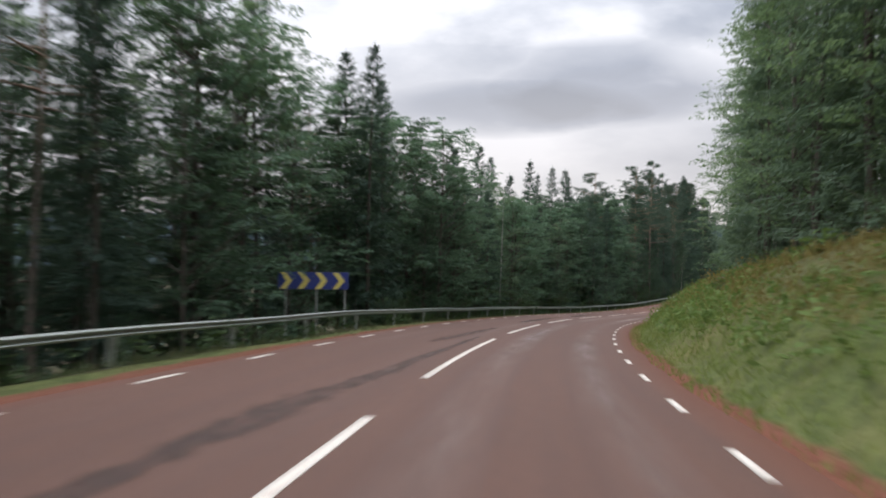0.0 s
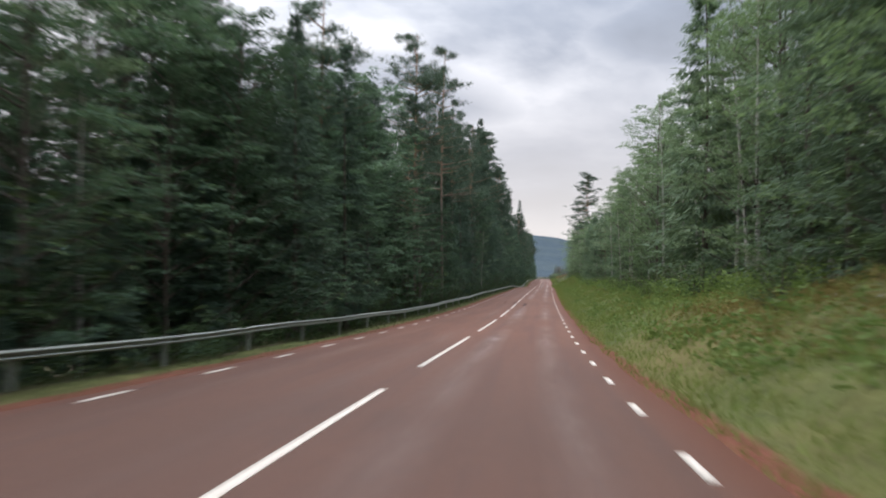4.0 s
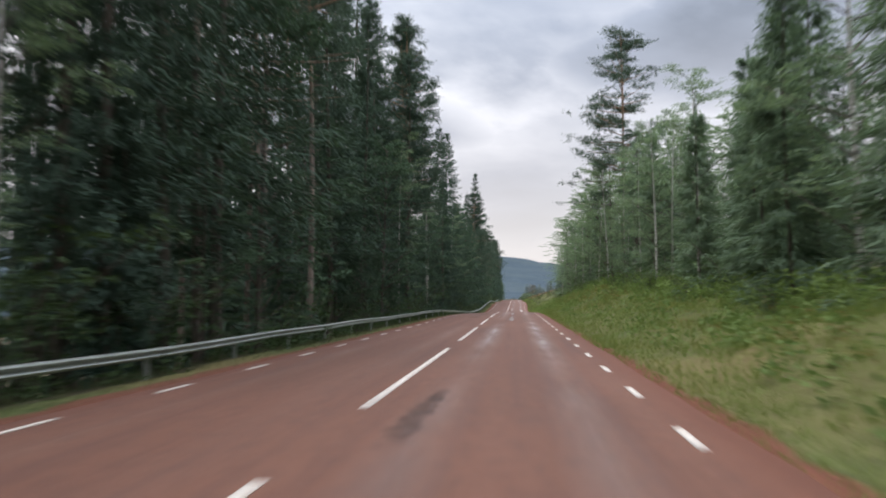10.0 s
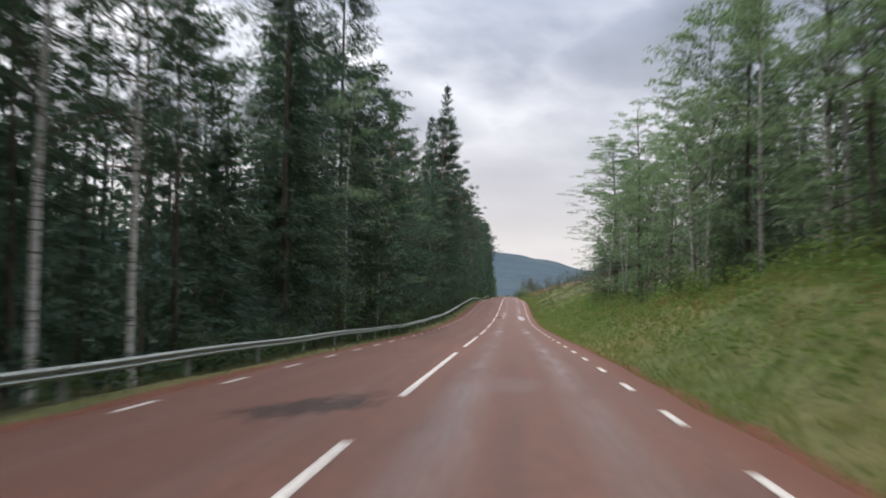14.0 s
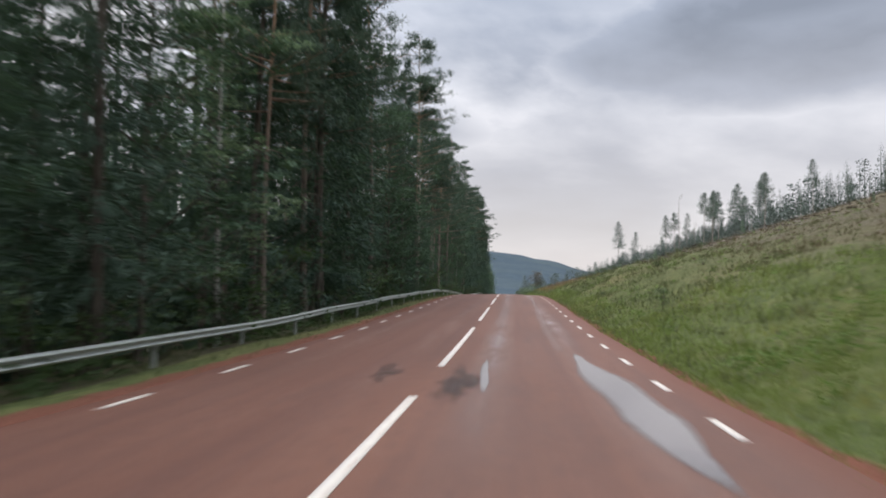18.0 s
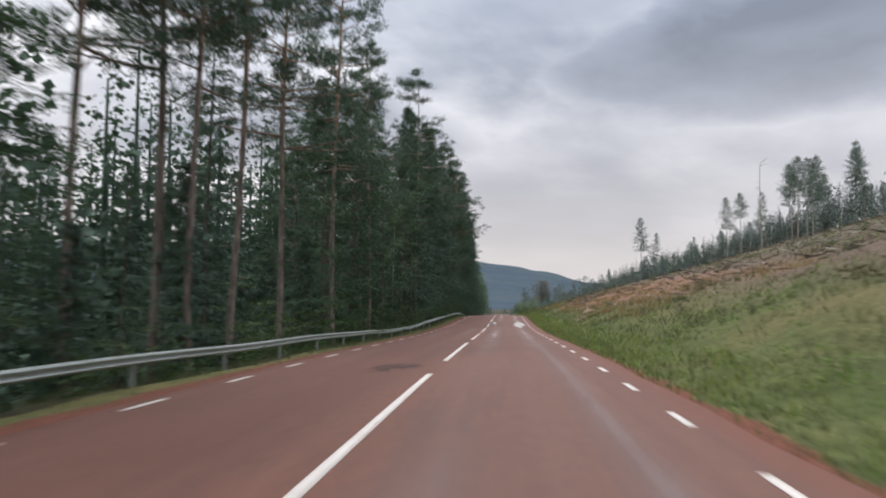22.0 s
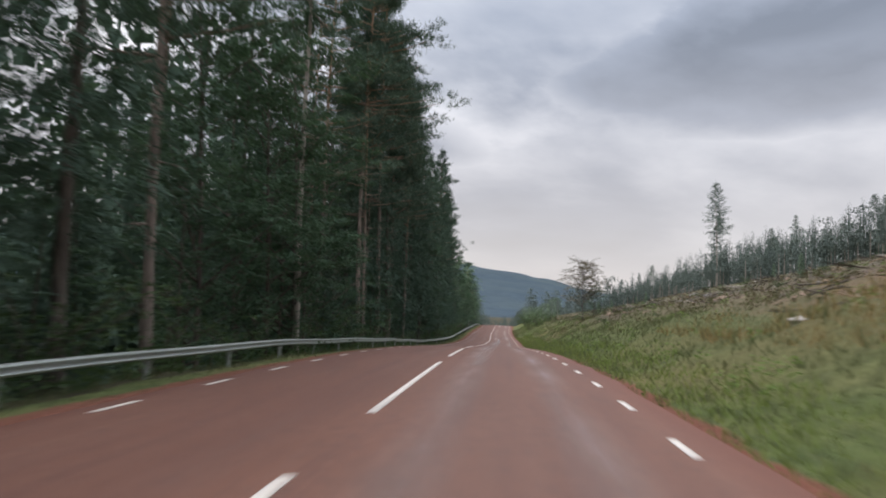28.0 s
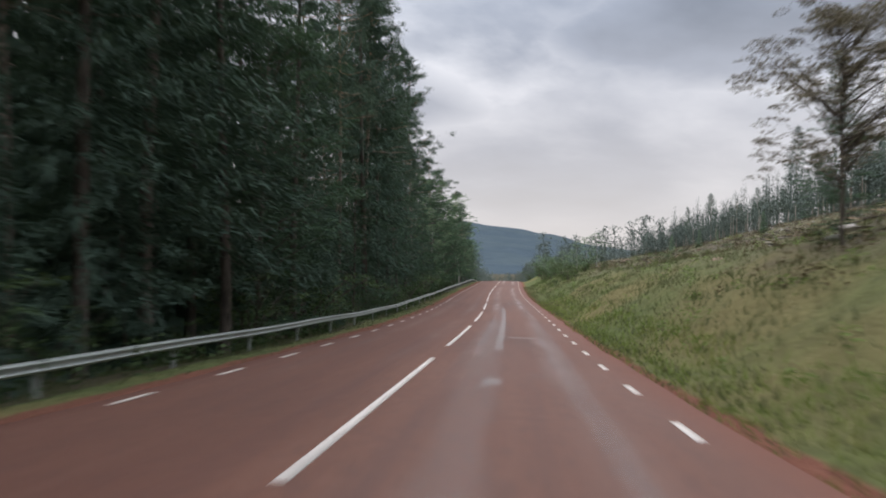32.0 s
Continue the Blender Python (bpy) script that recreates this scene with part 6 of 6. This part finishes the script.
def slash(name, label, count, seed, material):
    """Cut twigs and branches strewn over the felled ground."""
    r = np.random.default_rng(seed)
    s, lat = r.uniform(325, 600, count), 11 + 55 * r.uniform(0, 1, count) ** 1.1
    ok = (bareness(s, lat) > r.uniform(0.2, 0.7, count)) & (wave(s * 0.35, lat * 0.5) > r.uniform(-0.7, 0.5, count))
    s, lat = s[ok], lat[ok]
    base = place(s, lat, height(s, lat) + r.uniform(0.03, 0.28, len(s)))
    d = unit(r.normal(size=(len(s), 3)) * [1, 1, 0.16]) * r.uniform(0.4, 1.7, (len(s), 1))
    soup = Soup()
    soup.leaves(base, d, side_of(d, r) * r.uniform(0.02, 0.055, (len(s), 1)))
    return tagged(new(name, soup.mesh(name, material)), label, "slash", kind="stuff")


slash("dark_slash", "dark cut twigs strewn over the felled ground", 12000, 701, M_BARK)
slash("grey_slash", "grey dry branches strewn over the felled ground", 3500, 702, M_DEAD)


def stump_mesh():
    v, f = tube([(0, 0, -0.2), (0, 0, 0.05), (0, 0, 0.32), (0, 0, 0.38)], [0.30, 0.24, 0.18, 0.17], 9, 5)
    faces = [tuple(map(int, q)) for q in f] + [tuple(range(27, 36))]
    return mesh_from("stump", v, faces, M_STUMP)


STUMP = stump_mesh()
for k in range(60):
    ob = new("tree_stump", STUMP)
    ob.matrix_world = planted(rng.uniform(300, 560), rng.uniform(11, 48), rng.uniform(0, 6), rng.uniform(0.6, 1.05))
    tagged(ob, "freshly cut tree stump on the felled slope", "stump", "stumps")
for k in range(34):
    s = rng.uniform(300, 560)
    rng.choice(SHRUBS).plant(planted(s, rng.uniform(8, 34), rng.uniform(0, 6), rng.uniform(0.2, 0.5)))
for k in range(56):
    rng.choice(SAPLINGS).plant(planted(rng.uniform(292, 560), 5.6 + 18 * rng.random() ** 1.4, rng.uniform(0, 6), rng.uniform(0.3, 0.75)))
for k in range(16):
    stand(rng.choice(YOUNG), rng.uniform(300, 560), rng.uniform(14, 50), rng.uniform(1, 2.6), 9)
